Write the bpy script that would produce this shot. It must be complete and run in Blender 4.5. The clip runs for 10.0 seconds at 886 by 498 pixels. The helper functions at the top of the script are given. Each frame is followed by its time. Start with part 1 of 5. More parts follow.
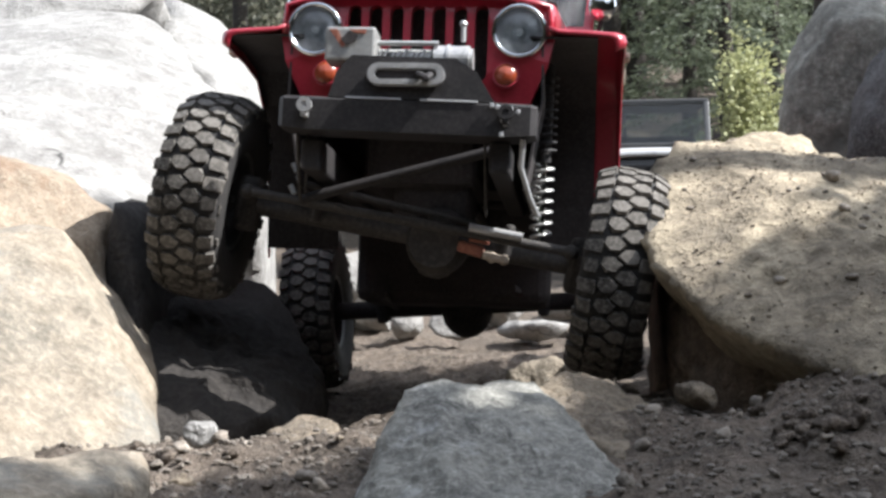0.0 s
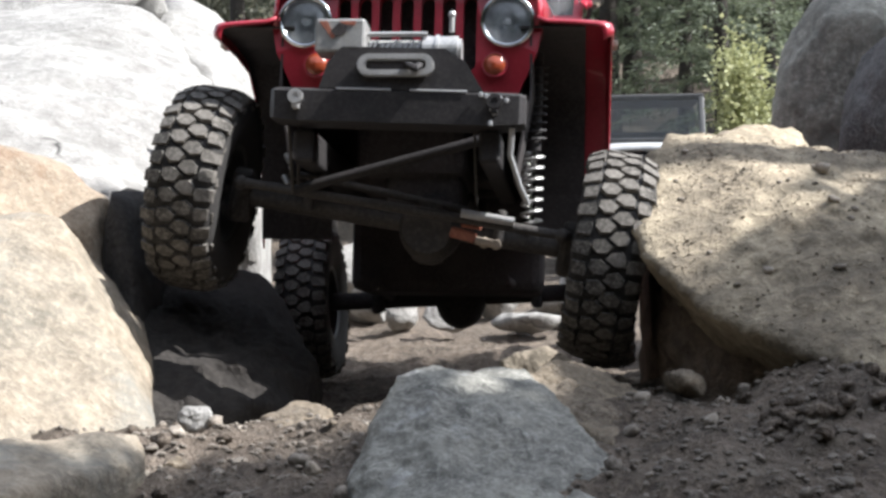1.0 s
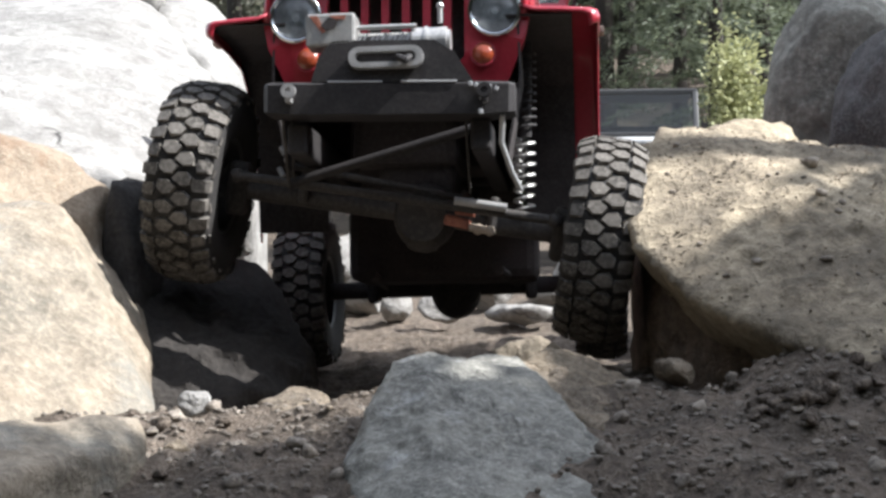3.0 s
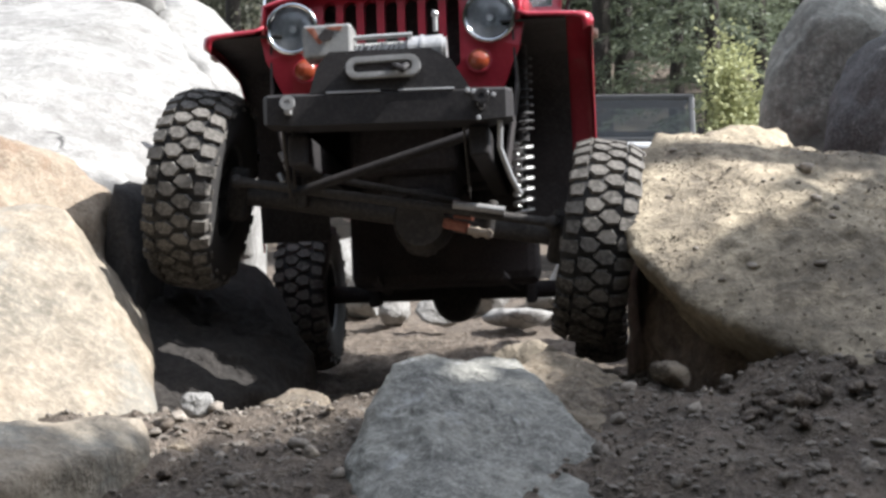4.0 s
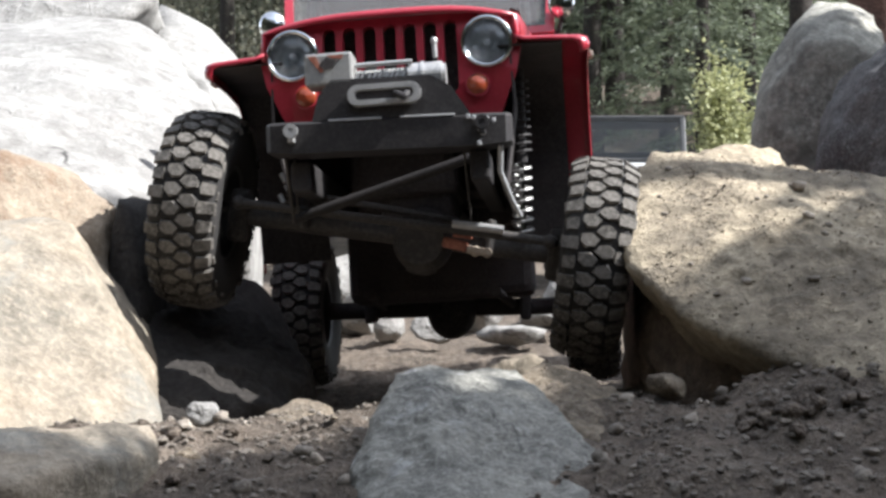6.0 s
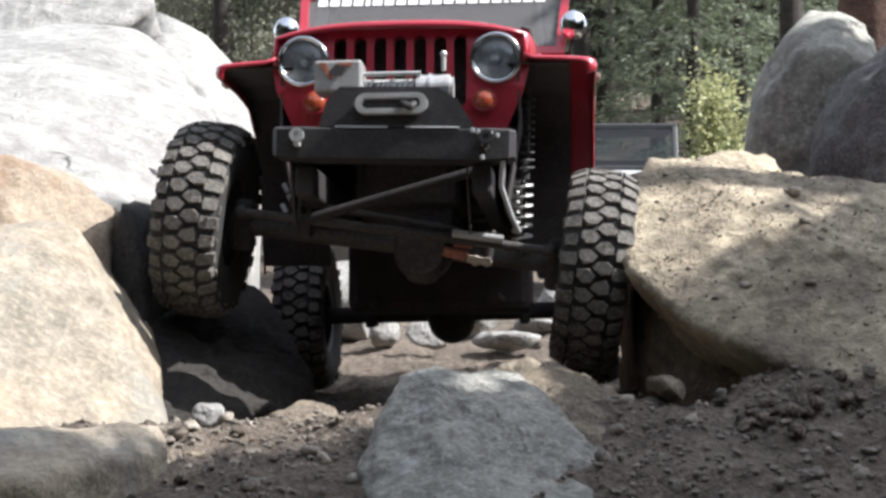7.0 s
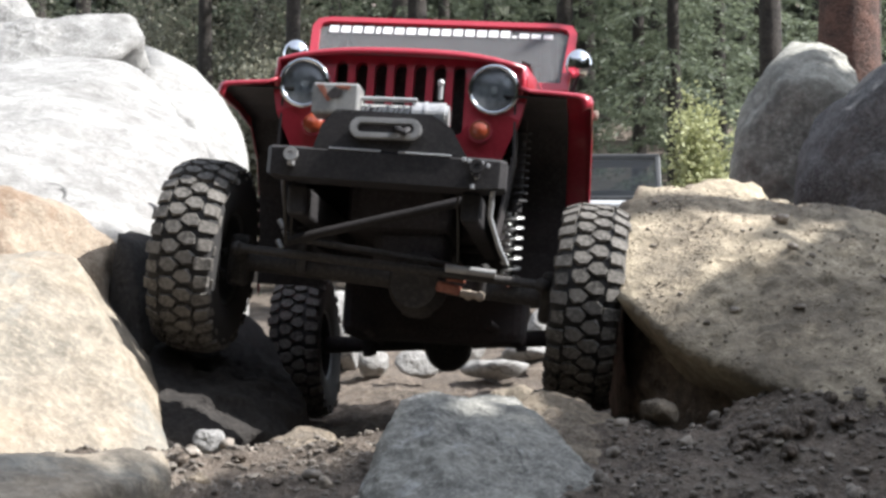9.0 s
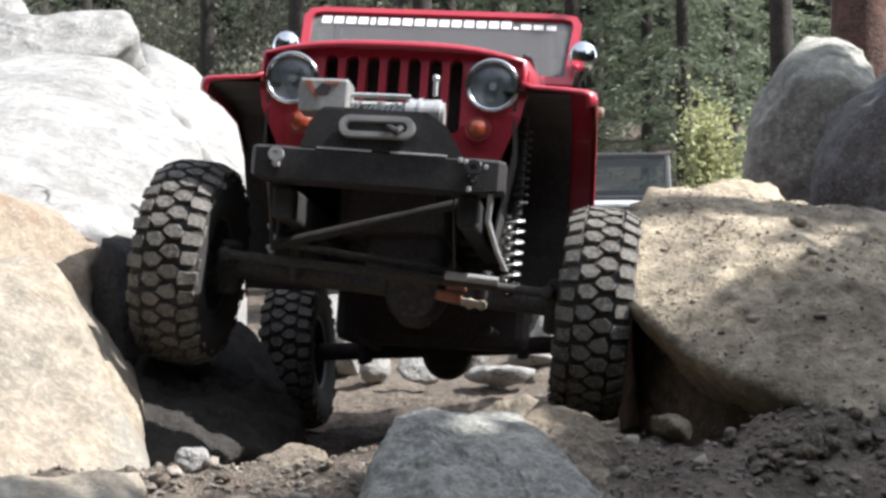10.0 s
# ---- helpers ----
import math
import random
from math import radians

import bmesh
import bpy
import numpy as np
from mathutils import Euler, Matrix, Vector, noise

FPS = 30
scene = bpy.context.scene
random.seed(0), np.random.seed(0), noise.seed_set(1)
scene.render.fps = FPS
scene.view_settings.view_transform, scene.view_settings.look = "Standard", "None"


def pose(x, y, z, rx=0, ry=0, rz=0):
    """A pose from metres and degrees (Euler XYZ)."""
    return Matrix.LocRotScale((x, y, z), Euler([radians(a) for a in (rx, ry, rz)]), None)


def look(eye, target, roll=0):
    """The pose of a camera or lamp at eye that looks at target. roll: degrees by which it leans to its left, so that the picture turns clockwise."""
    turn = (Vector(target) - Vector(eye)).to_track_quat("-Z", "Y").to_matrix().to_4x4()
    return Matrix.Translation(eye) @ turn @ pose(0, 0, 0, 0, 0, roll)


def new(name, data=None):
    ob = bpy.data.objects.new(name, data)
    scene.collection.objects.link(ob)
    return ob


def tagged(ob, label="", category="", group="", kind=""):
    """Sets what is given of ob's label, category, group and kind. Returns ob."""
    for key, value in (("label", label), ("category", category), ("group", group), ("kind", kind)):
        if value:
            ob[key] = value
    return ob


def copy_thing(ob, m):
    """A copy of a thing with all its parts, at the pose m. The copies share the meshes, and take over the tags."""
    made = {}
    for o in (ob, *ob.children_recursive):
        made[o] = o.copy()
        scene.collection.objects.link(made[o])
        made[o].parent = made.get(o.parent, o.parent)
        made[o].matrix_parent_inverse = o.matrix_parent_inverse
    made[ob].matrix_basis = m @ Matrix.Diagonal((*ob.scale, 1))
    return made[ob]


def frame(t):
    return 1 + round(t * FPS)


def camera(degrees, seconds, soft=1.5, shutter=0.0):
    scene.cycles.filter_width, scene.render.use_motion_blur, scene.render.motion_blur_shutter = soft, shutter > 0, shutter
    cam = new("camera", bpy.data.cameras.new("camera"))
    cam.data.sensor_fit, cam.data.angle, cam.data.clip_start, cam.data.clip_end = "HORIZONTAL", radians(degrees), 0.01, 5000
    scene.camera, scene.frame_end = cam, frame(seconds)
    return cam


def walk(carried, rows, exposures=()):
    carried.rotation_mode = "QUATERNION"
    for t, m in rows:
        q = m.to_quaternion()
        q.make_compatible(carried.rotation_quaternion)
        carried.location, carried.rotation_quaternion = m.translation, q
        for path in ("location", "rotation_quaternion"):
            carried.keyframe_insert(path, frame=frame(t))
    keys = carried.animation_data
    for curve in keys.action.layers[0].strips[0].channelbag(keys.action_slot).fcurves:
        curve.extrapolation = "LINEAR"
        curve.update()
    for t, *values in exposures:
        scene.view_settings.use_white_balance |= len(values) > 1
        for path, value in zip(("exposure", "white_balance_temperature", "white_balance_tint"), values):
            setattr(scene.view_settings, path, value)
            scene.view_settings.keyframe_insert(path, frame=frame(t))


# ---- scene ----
cam = camera(34.6, 10.0, 2.9)
PATH = [
    (0, (0.123, -6.523, 0.741), (0.056, -4.524, 0.716), -0.9),
    (0.5, (0.138, -6.549, 0.725), (0.071, -4.551, 0.697), -0.8),
    (1, (0.138, -6.587, 0.714), (0.076, -4.588, 0.683), -0.6),
    (1.5, (0.138, -6.599, 0.712), (0.077, -4.6, 0.678), -0.5),
    (2, (0.141, -6.631, 0.702), (0.082, -4.632, 0.664), -0.4),
    (2.5, (0.14, -6.662, 0.701), (0.084, -4.664, 0.66), -0.3),
    (4, (0.128, -6.771, 0.7), (0.079, -4.772, 0.666), -0.1),
    (4.5, (0.119, -6.809, 0.699), (0.073, -4.81, 0.671), 0.1),
    (5, (0.1, -6.845, 0.691), (0.061, -4.846, 0.674), 0.2),
    (5.5, (0.094, -6.862, 0.683), (0.057, -4.862, 0.673), 0.2),
    (7, (0.023, -6.97, 0.651), (0.006, -4.97, 0.659), 0.3),
    (7.5, (-0.002, -7.006, 0.649), (-0.011, -5.006, 0.664), 0.3),
    (8, (-0.02, -7.035, 0.639), (-0.022, -5.035, 0.665), 0.2),
    (8.5, (-0.035, -7.066, 0.638), (-0.031, -5.066, 0.676), 0.2),
    (9, (-0.044, -7.066, 0.63), (-0.033, -5.067, 0.683), 0.0),
    (9.5, (-0.043, -6.998, 0.635), (-0.031, -4.999, 0.69), 0.0),
    (10, (-0.001, -6.72, 0.664), (-0.002, -4.721, 0.716), -0.1),
]
walk(cam, [(t, look(eye, target, roll)) for t, eye, target, roll in PATH],
     [(0, 1.28, 6350, 9), (10, 1.28, 6350, 9)])

# ---- light ----
SUN = Vector((0.66, -0.07, 0.74)).normalized()
world = bpy.data.worlds.new("sky")
scene.world = world
world.use_nodes = True
sky = world.node_tree.nodes.new("ShaderNodeTexSky")
sky.sky_type, sky.sun_disc = "NISHITA", False
sky.sun_elevation, sky.sun_rotation = math.asin(SUN.z), math.atan2(SUN.x, SUN.y)
haze = world.node_tree.nodes.new("ShaderNodeHueSaturation")
haze.inputs["Saturation"].default_value = 0.42
world.node_tree.links.new(sky.outputs[0], haze.inputs["Color"])
world.node_tree.links.new(haze.outputs[0], world.node_tree.nodes["Background"].inputs[0])
world.node_tree.nodes["Background"].inputs[1].default_value = 0.18
sun = new("sun", bpy.data.lights.new("sun", "SUN"))
sun.data.energy, sun.data.angle, sun.data.color = 4.15, radians(0.5), (1.0, 0.97, 0.945)
sun.matrix_world = look(SUN * 30, (0, 0, 0))


# ---- materials ----
def lin(c):
    return (c[0], c[1], c[2], 1.0)


def surface(name, base, dark, light, scale=3.0, fine=40.0, rough=0.85, bump=0.4, metal=0.0, stain=None, stain_scale=0.9, stain_cut=0.56,
            coat=0.0, spread=0.5, depth=0.01, per_object=0.0, veins=0.0, mid=0.0, spec=0.5):
    """A weathered surface: broad tone, fine grain, stains and relief."""
    m = bpy.data.materials.new(name)
    m.use_nodes = True
    nt = m.node_tree
    b = nt.nodes["Principled BSDF"]
    L = nt.links.new
    tc = nt.nodes.new("ShaderNodeTexCoord")

    def nz(s, det, r=0.6):
        n = nt.nodes.new("ShaderNodeTexNoise")
        n.inputs["Scale"].default_value, n.inputs["Detail"].default_value, n.inputs["Roughness"].default_value = s, det, r
        L(tc.outputs["Object"], n.inputs["Vector"])
        return n

    def ramp(src, a, z, ca, cz):
        r = nt.nodes.new("ShaderNodeValToRGB")
        r.color_ramp.elements[0].position, r.color_ramp.elements[1].position = a, z
        r.color_ramp.elements[0].color, r.color_ramp.elements[1].color = ca, cz
        L(src, r.inputs[0])
        return r

    def mix(fac, a, c, mode="MIX"):
        x = nt.nodes.new("ShaderNodeMix")
        x.data_type, x.blend_type = "RGBA", mode
        if isinstance(fac, float):
            x.inputs[0].default_value = fac
        else:
            L(fac, x.inputs[0])
        for s, v in ((x.inputs[6], a), (x.inputs[7], c)):
            if isinstance(v, tuple):
                s.default_value = v
            else:
                L(v, s)
        return x.outputs[2]

    n1, n2 = nz(scale, 6), nz(fine, 4, 0.7)
    w = 0.5 * spread
    broad = ramp(n1.outputs["Fac"], 0.5 - w * 0.5, 0.5 + w * 0.5, lin(dark), lin(base))
    grain = ramp(n2.outputs["Fac"], 0.45, 0.72, (0, 0, 0, 1), (1, 1, 1, 1))
    col = mix(grain.outputs[0], broad.outputs[0], lin(light))
    n4 = nz(scale * 5, 6, 0.7)
    if mid:
        mr = ramp(n4.outputs["Fac"], 0.34, 0.66, (1 - mid,) * 3 + (1,), (1 + mid * 0.5,) * 3 + (1,))
        col = mix(1.0, col, mr.outputs[0], "MULTIPLY")
    if veins:
        n5 = nz(scale * 0.7, 4, 0.55)
        n5.inputs["Distortion"].default_value = 0.8
        vr = ramp(n5.outputs["Fac"], 0.488, 0.512, (1, 1, 1, 1), (1, 1, 1, 1))
        e = vr.color_ramp.elements.new(0.5)
        e.color = (1 - veins,) * 3 + (1,)
        n6 = nz(scale * 0.55 + 0.3, 3, 0.5)
        sparse = ramp(n6.outputs["Fac"], 0.53, 0.62, (0, 0, 0, 1), (1, 1, 1, 1))
        col = mix(sparse.outputs[0], col, mix(1.0, col, vr.outputs[0], "MULTIPLY"))
    if stain:
        n3 = nz(stain_scale, 5, 0.65)
        s = ramp(n3.outputs["Fac"], stain_cut, stain_cut + 0.17, (0, 0, 0, 1), (0.85, 0.85, 0.85, 1))
        col = mix(s.outputs[0], col, lin(stain))
    if per_object:
        oi = nt.nodes.new("ShaderNodeObjectInfo")
        v = ramp(oi.outputs["Random"], 0, 1, (1 - per_object,) * 3 + (1,), (1 + per_object,) * 3 + (1,))
        col = mix(1.0, col, v.outputs[0], "MULTIPLY")
    L(col, b.inputs["Base Color"])
    b.inputs["Roughness"].default_value, b.inputs["Metallic"].default_value = rough, metal
    b.inputs["Coat Weight"].default_value = coat
    b.inputs["Specular IOR Level"].default_value = spec
    b.inputs["Coat Roughness"].default_value = 0.08
    if bump:
        add = nt.nodes.new("ShaderNodeMath")
        add.operation = "MULTIPLY_ADD"
        L(n1.outputs["Fac"], add.inputs[0])
        add.inputs[1].default_value = 1.5
        add2 = nt.nodes.new("ShaderNodeMath")
        add2.operation = "MULTIPLY_ADD"
        L(n4.outputs["Fac"], add2.inputs[0])
        add2.inputs[1].default_value = 1.2 if mid else 0.0
        L(n2.outputs["Fac"], add2.inputs[2])
        L(add2.outputs[0], add.inputs[2])
        bp = nt.nodes.new("ShaderNodeBump")
        bp.inputs["Strength"].default_value, bp.inputs["Distance"].default_value = bump, depth
        L(add.outputs[0], bp.inputs["Height"])
        L(bp.outputs[0], b.inputs["Normal"])
    return m


def leafy(name, a, z, scale=1.5):
    """Thin leaves or needles: two greens, some light through them."""
    m = surface(name, a, z, a, scale, 12, 0.6, 0)
    m.node_tree.nodes["Principled BSDF"].inputs["Subsurface Weight"].default_value = 0.0
    nt = m.node_tree
    tr = nt.nodes.new("ShaderNodeBsdfTranslucent")
    tr.inputs[0].default_value = lin(tuple(min(1, 1.5 * v) for v in a))
    mx = nt.nodes.new("ShaderNodeMixShader")
    mx.inputs[0].default_value = 0.3
    out = nt.nodes["Material Output"]
    nt.links.new(nt.nodes["Principled BSDF"].outputs[0], mx.inputs[1])
    nt.links.new(tr.outputs[0], mx.inputs[2])
    nt.links.new(mx.outputs[0], out.inputs[0])
    return m


def glass(name, tint, rough=0.02):
    m = bpy.data.materials.new(name)
    m.use_nodes = True
    b = m.node_tree.nodes["Principled BSDF"]
    b.inputs["Base Color"].default_value = lin(tint)
    b.inputs["Roughness"].default_value, b.inputs["IOR"].default_value = rough, 1.45
    b.inputs["Transmission Weight"].default_value = 1.0
    return m


GRANITE = surface("pale_granite", (0.37, 0.36, 0.34), (0.27, 0.26, 0.245), (0.43, 0.42, 0.40), 1.3, 36, 0.9, 0.7, stain=(0.17, 0.163, 0.152), stain_scale=2.6, stain_cut=0.52, depth=0.035, veins=0.85, mid=0.32)
OCHRE = surface("ochre_granite", (0.35, 0.285, 0.21), (0.25, 0.225, 0.182), (0.38, 0.325, 0.255), 1.5, 30, 0.9, 0.6, stain=(0.25, 0.252, 0.232), stain_scale=2.3, stain_cut=0.52, depth=0.03, veins=0.6, mid=0.34)
IRON = surface("iron_stained_granite", (0.38, 0.31, 0.235), (0.28, 0.215, 0.155), (0.43, 0.37, 0.29), 2.2, 50, 0.95, 0.7, stain=(0.19, 0.105, 0.06), stain_scale=2.4, stain_cut=0.51, depth=0.03, mid=0.3)
# Rock toned near black: the rut's deep shade is put into its colour.
RUT_SHADE = surface("rut_shade_rock", (0.04, 0.035, 0.031), (0.024, 0.021, 0.019), (0.06, 0.053, 0.047), 3, 40, 0.95, 0.8, depth=0.03, mid=0.3)
DUSTY = surface("dusty_granite", (0.45, 0.38, 0.275), (0.23, 0.19, 0.138), (0.51, 0.43, 0.31), 2.2, 28, 0.95, 0.6, stain=(0.14, 0.118, 0.09), stain_scale=1.7, stain_cut=0.48, depth=0.035, veins=0.4, mid=0.4)
GREYROCK = surface("grey_granite", (0.29, 0.283, 0.25), (0.18, 0.176, 0.157), (0.34, 0.332, 0.297), 3.0, 60, 0.8, 0.5, stain=(0.56, 0.56, 0.55), stain_scale=7.0, stain_cut=0.6, depth=0.025, veins=0.6, mid=0.45)
DARKROCK = surface("lichen_granite", (0.34, 0.33, 0.285), (0.19, 0.182, 0.156), (0.44, 0.425, 0.375), 1.8, 24, 0.9, 0.4, stain=(0.13, 0.125, 0.108), stain_scale=2.0, stain_cut=0.5, depth=0.03, veins=0.4, mid=0.45)
# Granite toned down to carry the tree shade on the angular boulder.
SHADEROCK = surface("tree_shade_granite", (0.15, 0.145, 0.14), (0.085, 0.082, 0.08), (0.21, 0.205, 0.20), 2.0, 45, 0.85, 0.7, stain=(0.40, 0.39, 0.38), stain_scale=1.3, stain_cut=0.62, depth=0.04, mid=0.35)
BROWNROCK = surface("brown_layered_rock", (0.36, 0.29, 0.21), (0.22, 0.18, 0.14), (0.43, 0.37, 0.29), 5, 60, 0.95, 0.9, depth=0.04, veins=0.35, mid=0.35)
SOIL = surface("trail_soil", (0.22, 0.175, 0.138), (0.115, 0.092, 0.073), (0.29, 0.24, 0.19), 2.5, 38, 1.0, 1.0, stain=(0.26, 0.22, 0.178), stain_scale=1.2, depth=0.05, mid=0.4)
EARTH = surface("packed_earth", (0.23, 0.178, 0.138), (0.135, 0.105, 0.082), (0.28, 0.225, 0.18), 2.5, 38, 1.0, 0.9, depth=0.04, mid=0.4)
STONE = surface("loose_stone", (0.31, 0.27, 0.225), (0.16, 0.138, 0.117), (0.37, 0.33, 0.28), 9, 80, 0.95, 0.6, per_object=0.35)
RED = surface("red_paint", (0.43, 0.026, 0.048), (0.36, 0.020, 0.038), (0.45, 0.034, 0.056), 3, 60, 0.35, 0.02, coat=0.45)
BLACK = surface("black_powdercoat", (0.036, 0.033, 0.034), (0.026, 0.025, 0.026), (0.055, 0.051, 0.05), 6, 60, 0.6, 0.15, spec=0.25)
PLASTIC = surface("black_liner", (0.065, 0.058, 0.058), (0.046, 0.042, 0.042), (0.09, 0.081, 0.08), 6, 60, 0.8, 0.2, spec=0.2)
GREASY = surface("dusty_chassis", (0.052, 0.047, 0.045), (0.032, 0.029, 0.028), (0.09, 0.082, 0.073), 8, 50, 0.7, 0.4)
STEEL = surface("bare_steel", (0.52, 0.52, 0.52), (0.40, 0.40, 0.40), (0.62, 0.61, 0.59), 12, 90, 0.3, 0.1, metal=0.35)
CHROME = surface("chrome", (0.75, 0.76, 0.78), (0.7, 0.71, 0.73), (0.8, 0.8, 0.8), 6, 50, 0.1, 0.0, metal=1.0)
ALLOY = surface("grey_alloy", (0.38, 0.38, 0.37), (0.3, 0.3, 0.29), (0.46, 0.45, 0.43), 10, 70, 0.45, 0.2, metal=0.4)
RUBBER = surface("dusty_rubber", (0.17, 0.158, 0.142), (0.06, 0.056, 0.051), (0.27, 0.253, 0.23), 5, 50, 0.9, 0.25, spec=0.2)
SIDEWALL = surface("black_rubber", (0.036, 0.034, 0.033), (0.026, 0.025, 0.025), (0.05, 0.047, 0.045), 7, 70, 0.8, 0.2)
AMBER = surface("amber_lens", (0.30, 0.055, 0.022), (0.22, 0.04, 0.016), (0.36, 0.075, 0.03), 8, 60, 0.25, 0.1, coat=0.4)
WHITE = surface("white_vinyl", (0.8, 0.8, 0.8), (0.74, 0.74, 0.74), (0.82, 0.82, 0.82), 8, 60, 0.5, 0)
GREYPANEL = surface("dull_grey_paint", (0.055, 0.058, 0.062), (0.04, 0.042, 0.045), (0.08, 0.08, 0.08), 4, 50, 0.5, 0.05)
PALEPANEL = surface("pale_grey_paint", (0.45, 0.46, 0.47), (0.38, 0.39, 0.4), (0.5, 0.5, 0.5), 4, 50, 0.4, 0.05)
ROPE = surface("winch_rope", (0.35, 0.35, 0.34), (0.06, 0.06, 0.06), (0.6, 0.6, 0.58), 30, 60, 0.7, 0.4)
RUST = surface("orange_bracket", (0.36, 0.12, 0.075), (0.22, 0.08, 0.055), (0.46, 0.19, 0.12), 9, 60, 0.6, 0.2)
TAN = surface("dusty_clevis", (0.50, 0.42, 0.34), (0.36, 0.3, 0.24), (0.6, 0.52, 0.44), 14, 70, 0.8, 0.3)
BARK = surface("red_bark", (0.15, 0.078, 0.058), (0.06, 0.038, 0.032), (0.20, 0.115, 0.088), 5, 26, 0.95, 1.0, depth=0.04)
DARKBARK = surface("dark_bark", (0.05, 0.042, 0.036), (0.025, 0.022, 0.02), (0.08, 0.068, 0.056), 5, 26, 0.95, 0.9, depth=0.03)
NEEDLE = leafy("conifer_needles", (0.17, 0.20, 0.13), (0.035, 0.048, 0.034))
LEAF = leafy("bush_leaves", (0.42, 0.43, 0.23), (0.20, 0.22, 0.11))
OLIVE = leafy("undergrowth_leaves", (0.23, 0.225, 0.165), (0.07, 0.075, 0.055))
FOREST = surface("far_forest", (0.12, 0.13, 0.09), (0.035, 0.04, 0.03), (0.18, 0.19, 0.135), 0.8, 5, 1.0, 1.0, depth=0.4)
BOWL = surface("headlight_bowl", (0.58, 0.61, 0.64), (0.36, 0.39, 0.42), (0.68, 0.7, 0.72), 22, 60, 0.3, 0.5, metal=0.15, depth=0.02)
LENS = glass("headlight_glass", (0.9, 0.93, 0.95), 0.05)
WINDOW = glass("windscreen_glass", (0.55, 0.6, 0.6))
DARKGLASS = glass("tinted_glass", (0.5, 0.53, 0.5))
# Pale diffuse layer on the windscreen stands in for reflected sky.
sky_sheen = WINDOW.node_tree.nodes.new("ShaderNodeBsdfDiffuse")
sky_sheen.inputs[0].default_value = (0.30, 0.29, 0.29, 1)
sheen_mix = WINDOW.node_tree.nodes.new("ShaderNodeMixShader")
sheen_mix.inputs[0].default_value = 0.20
WINDOW.node_tree.links.new(WINDOW.node_tree.nodes["Principled BSDF"].outputs[0], sheen_mix.inputs[1])
WINDOW.node_tree.links.new(sky_sheen.outputs[0], sheen_mix.inputs[2])
WINDOW.node_tree.links.new(sheen_mix.outputs[0], WINDOW.node_tree.nodes["Material Output"].inputs[0])


# ---- building ----
def part(name, bm, material, parent=None, label="", smooth=False):
    me = bpy.data.meshes.new(name)
    bmesh.ops.recalc_face_normals(bm, faces=bm.faces)
    bm.to_mesh(me)
    bm.free()
    if smooth:
        me.polygons.foreach_set("use_smooth", [True] * len(me.polygons))
    me.materials.append(material)
    ob = new(name, me)
    ob.parent = parent
    return tagged(ob, label)


def empty(name, m=None, parent=None):
    ob = new(name)
    ob.empty_display_size = 0.2
    ob.parent = parent
    if m is not None:
        ob.matrix_basis = m
    return ob


def box(bm, cx, cy, cz, sx, sy, sz, bevel=0.0, m=None):
    """A bevelled block; m turns it about its centre."""
    t = Matrix.Translation((cx, cy, cz)) @ (m or Matrix()) @ Matrix.Diagonal((sx, sy, sz, 1))
    made = bmesh.ops.create_cube(bm, size=1, matrix=t)["verts"]
    if bevel:
        es = {e for v in made for e in v.link_edges}
        bmesh.ops.bevel(bm, geom=list(es), offset=bevel, segments=2, profile=0.5, affect="EDGES")


def rod(bm, a, b, r, r2=None, n=14, caps=True):
    a, b = Vector(a), Vector(b)
    d = b - a
    m = Matrix.Translation((a + b) / 2) @ d.to_track_quat("Z", "Y").to_matrix().to_4x4()
    bmesh.ops.create_cone(bm, cap_ends=caps, segments=n, radius1=r, radius2=r if r2 is None else r2, depth=d.length, matrix=m)


def tube(bm, pts, r, n=8):
    for a, b in zip(pts, pts[1:]):
        rod(bm, a, b, r, n=n)
    for p in pts[1:-1]:
        bmesh.ops.create_icosphere(bm, subdivisions=1, radius=r * 1.02, matrix=Matrix.Translation(p))


def coil(bm, a, b, radius, wire, turns, n=12):
    """A helical spring from a to b."""
    a, b = Vector(a), Vector(b)
    q = (b - a).to_track_quat("Z", "Y").to_matrix()
    h, steps, rings = (b - a).length, int(turns * n), []
    for i in range(steps + 1):
        t = 2 * math.pi * i / n
        c = Vector((math.cos(t) * radius, math.sin(t) * radius, h * i / steps))
        rad = Vector((math.cos(t), math.sin(t), 0))
        rings.append([bm.verts.new(a + q @ (c + rad * wire * math.cos(k * math.pi / 3) + Vector((0, 0, wire * math.sin(k * math.pi / 3))))) for k in range(6)])
    for r1, r2 in zip(rings, rings[1:]):
        for k in range(6):
            bm.faces.new((r1[k], r1[(k + 1) % 6], r2[(k + 1) % 6], r2[k]))


def plate(bm, outline, y, depth, holes=()):
    """A sheet in the xz plane at y, cut by holes, thick towards +y."""
    loops = []
    for pts in (outline, *holes):
        vs = [bm.verts.new((x, y, z)) for x, z in pts]
        loops += [bm.edges.new((a, b)) for a, b in zip(vs, vs[1:] + vs[:1])]
    faces = [f for f in bmesh.ops.triangle_fill(bm, edges=loops, use_beauty=True, use_dissolve=False)["geom"] if isinstance(f, bmesh.types.BMFace)]
    out = bmesh.ops.extrude_face_region(bm, geom=faces)["geom"]
    bmesh.ops.translate(bm, vec=(0, depth, 0), verts=[v for v in out if isinstance(v, bmesh.types.BMVert)])


def ring_pts(cx, cz, r, n=28, rz=None):
    return [(cx + r * math.cos(2 * math.pi * i / n), cz + (rz or r) * math.sin(2 * math.pi * i / n)) for i in range(n)]


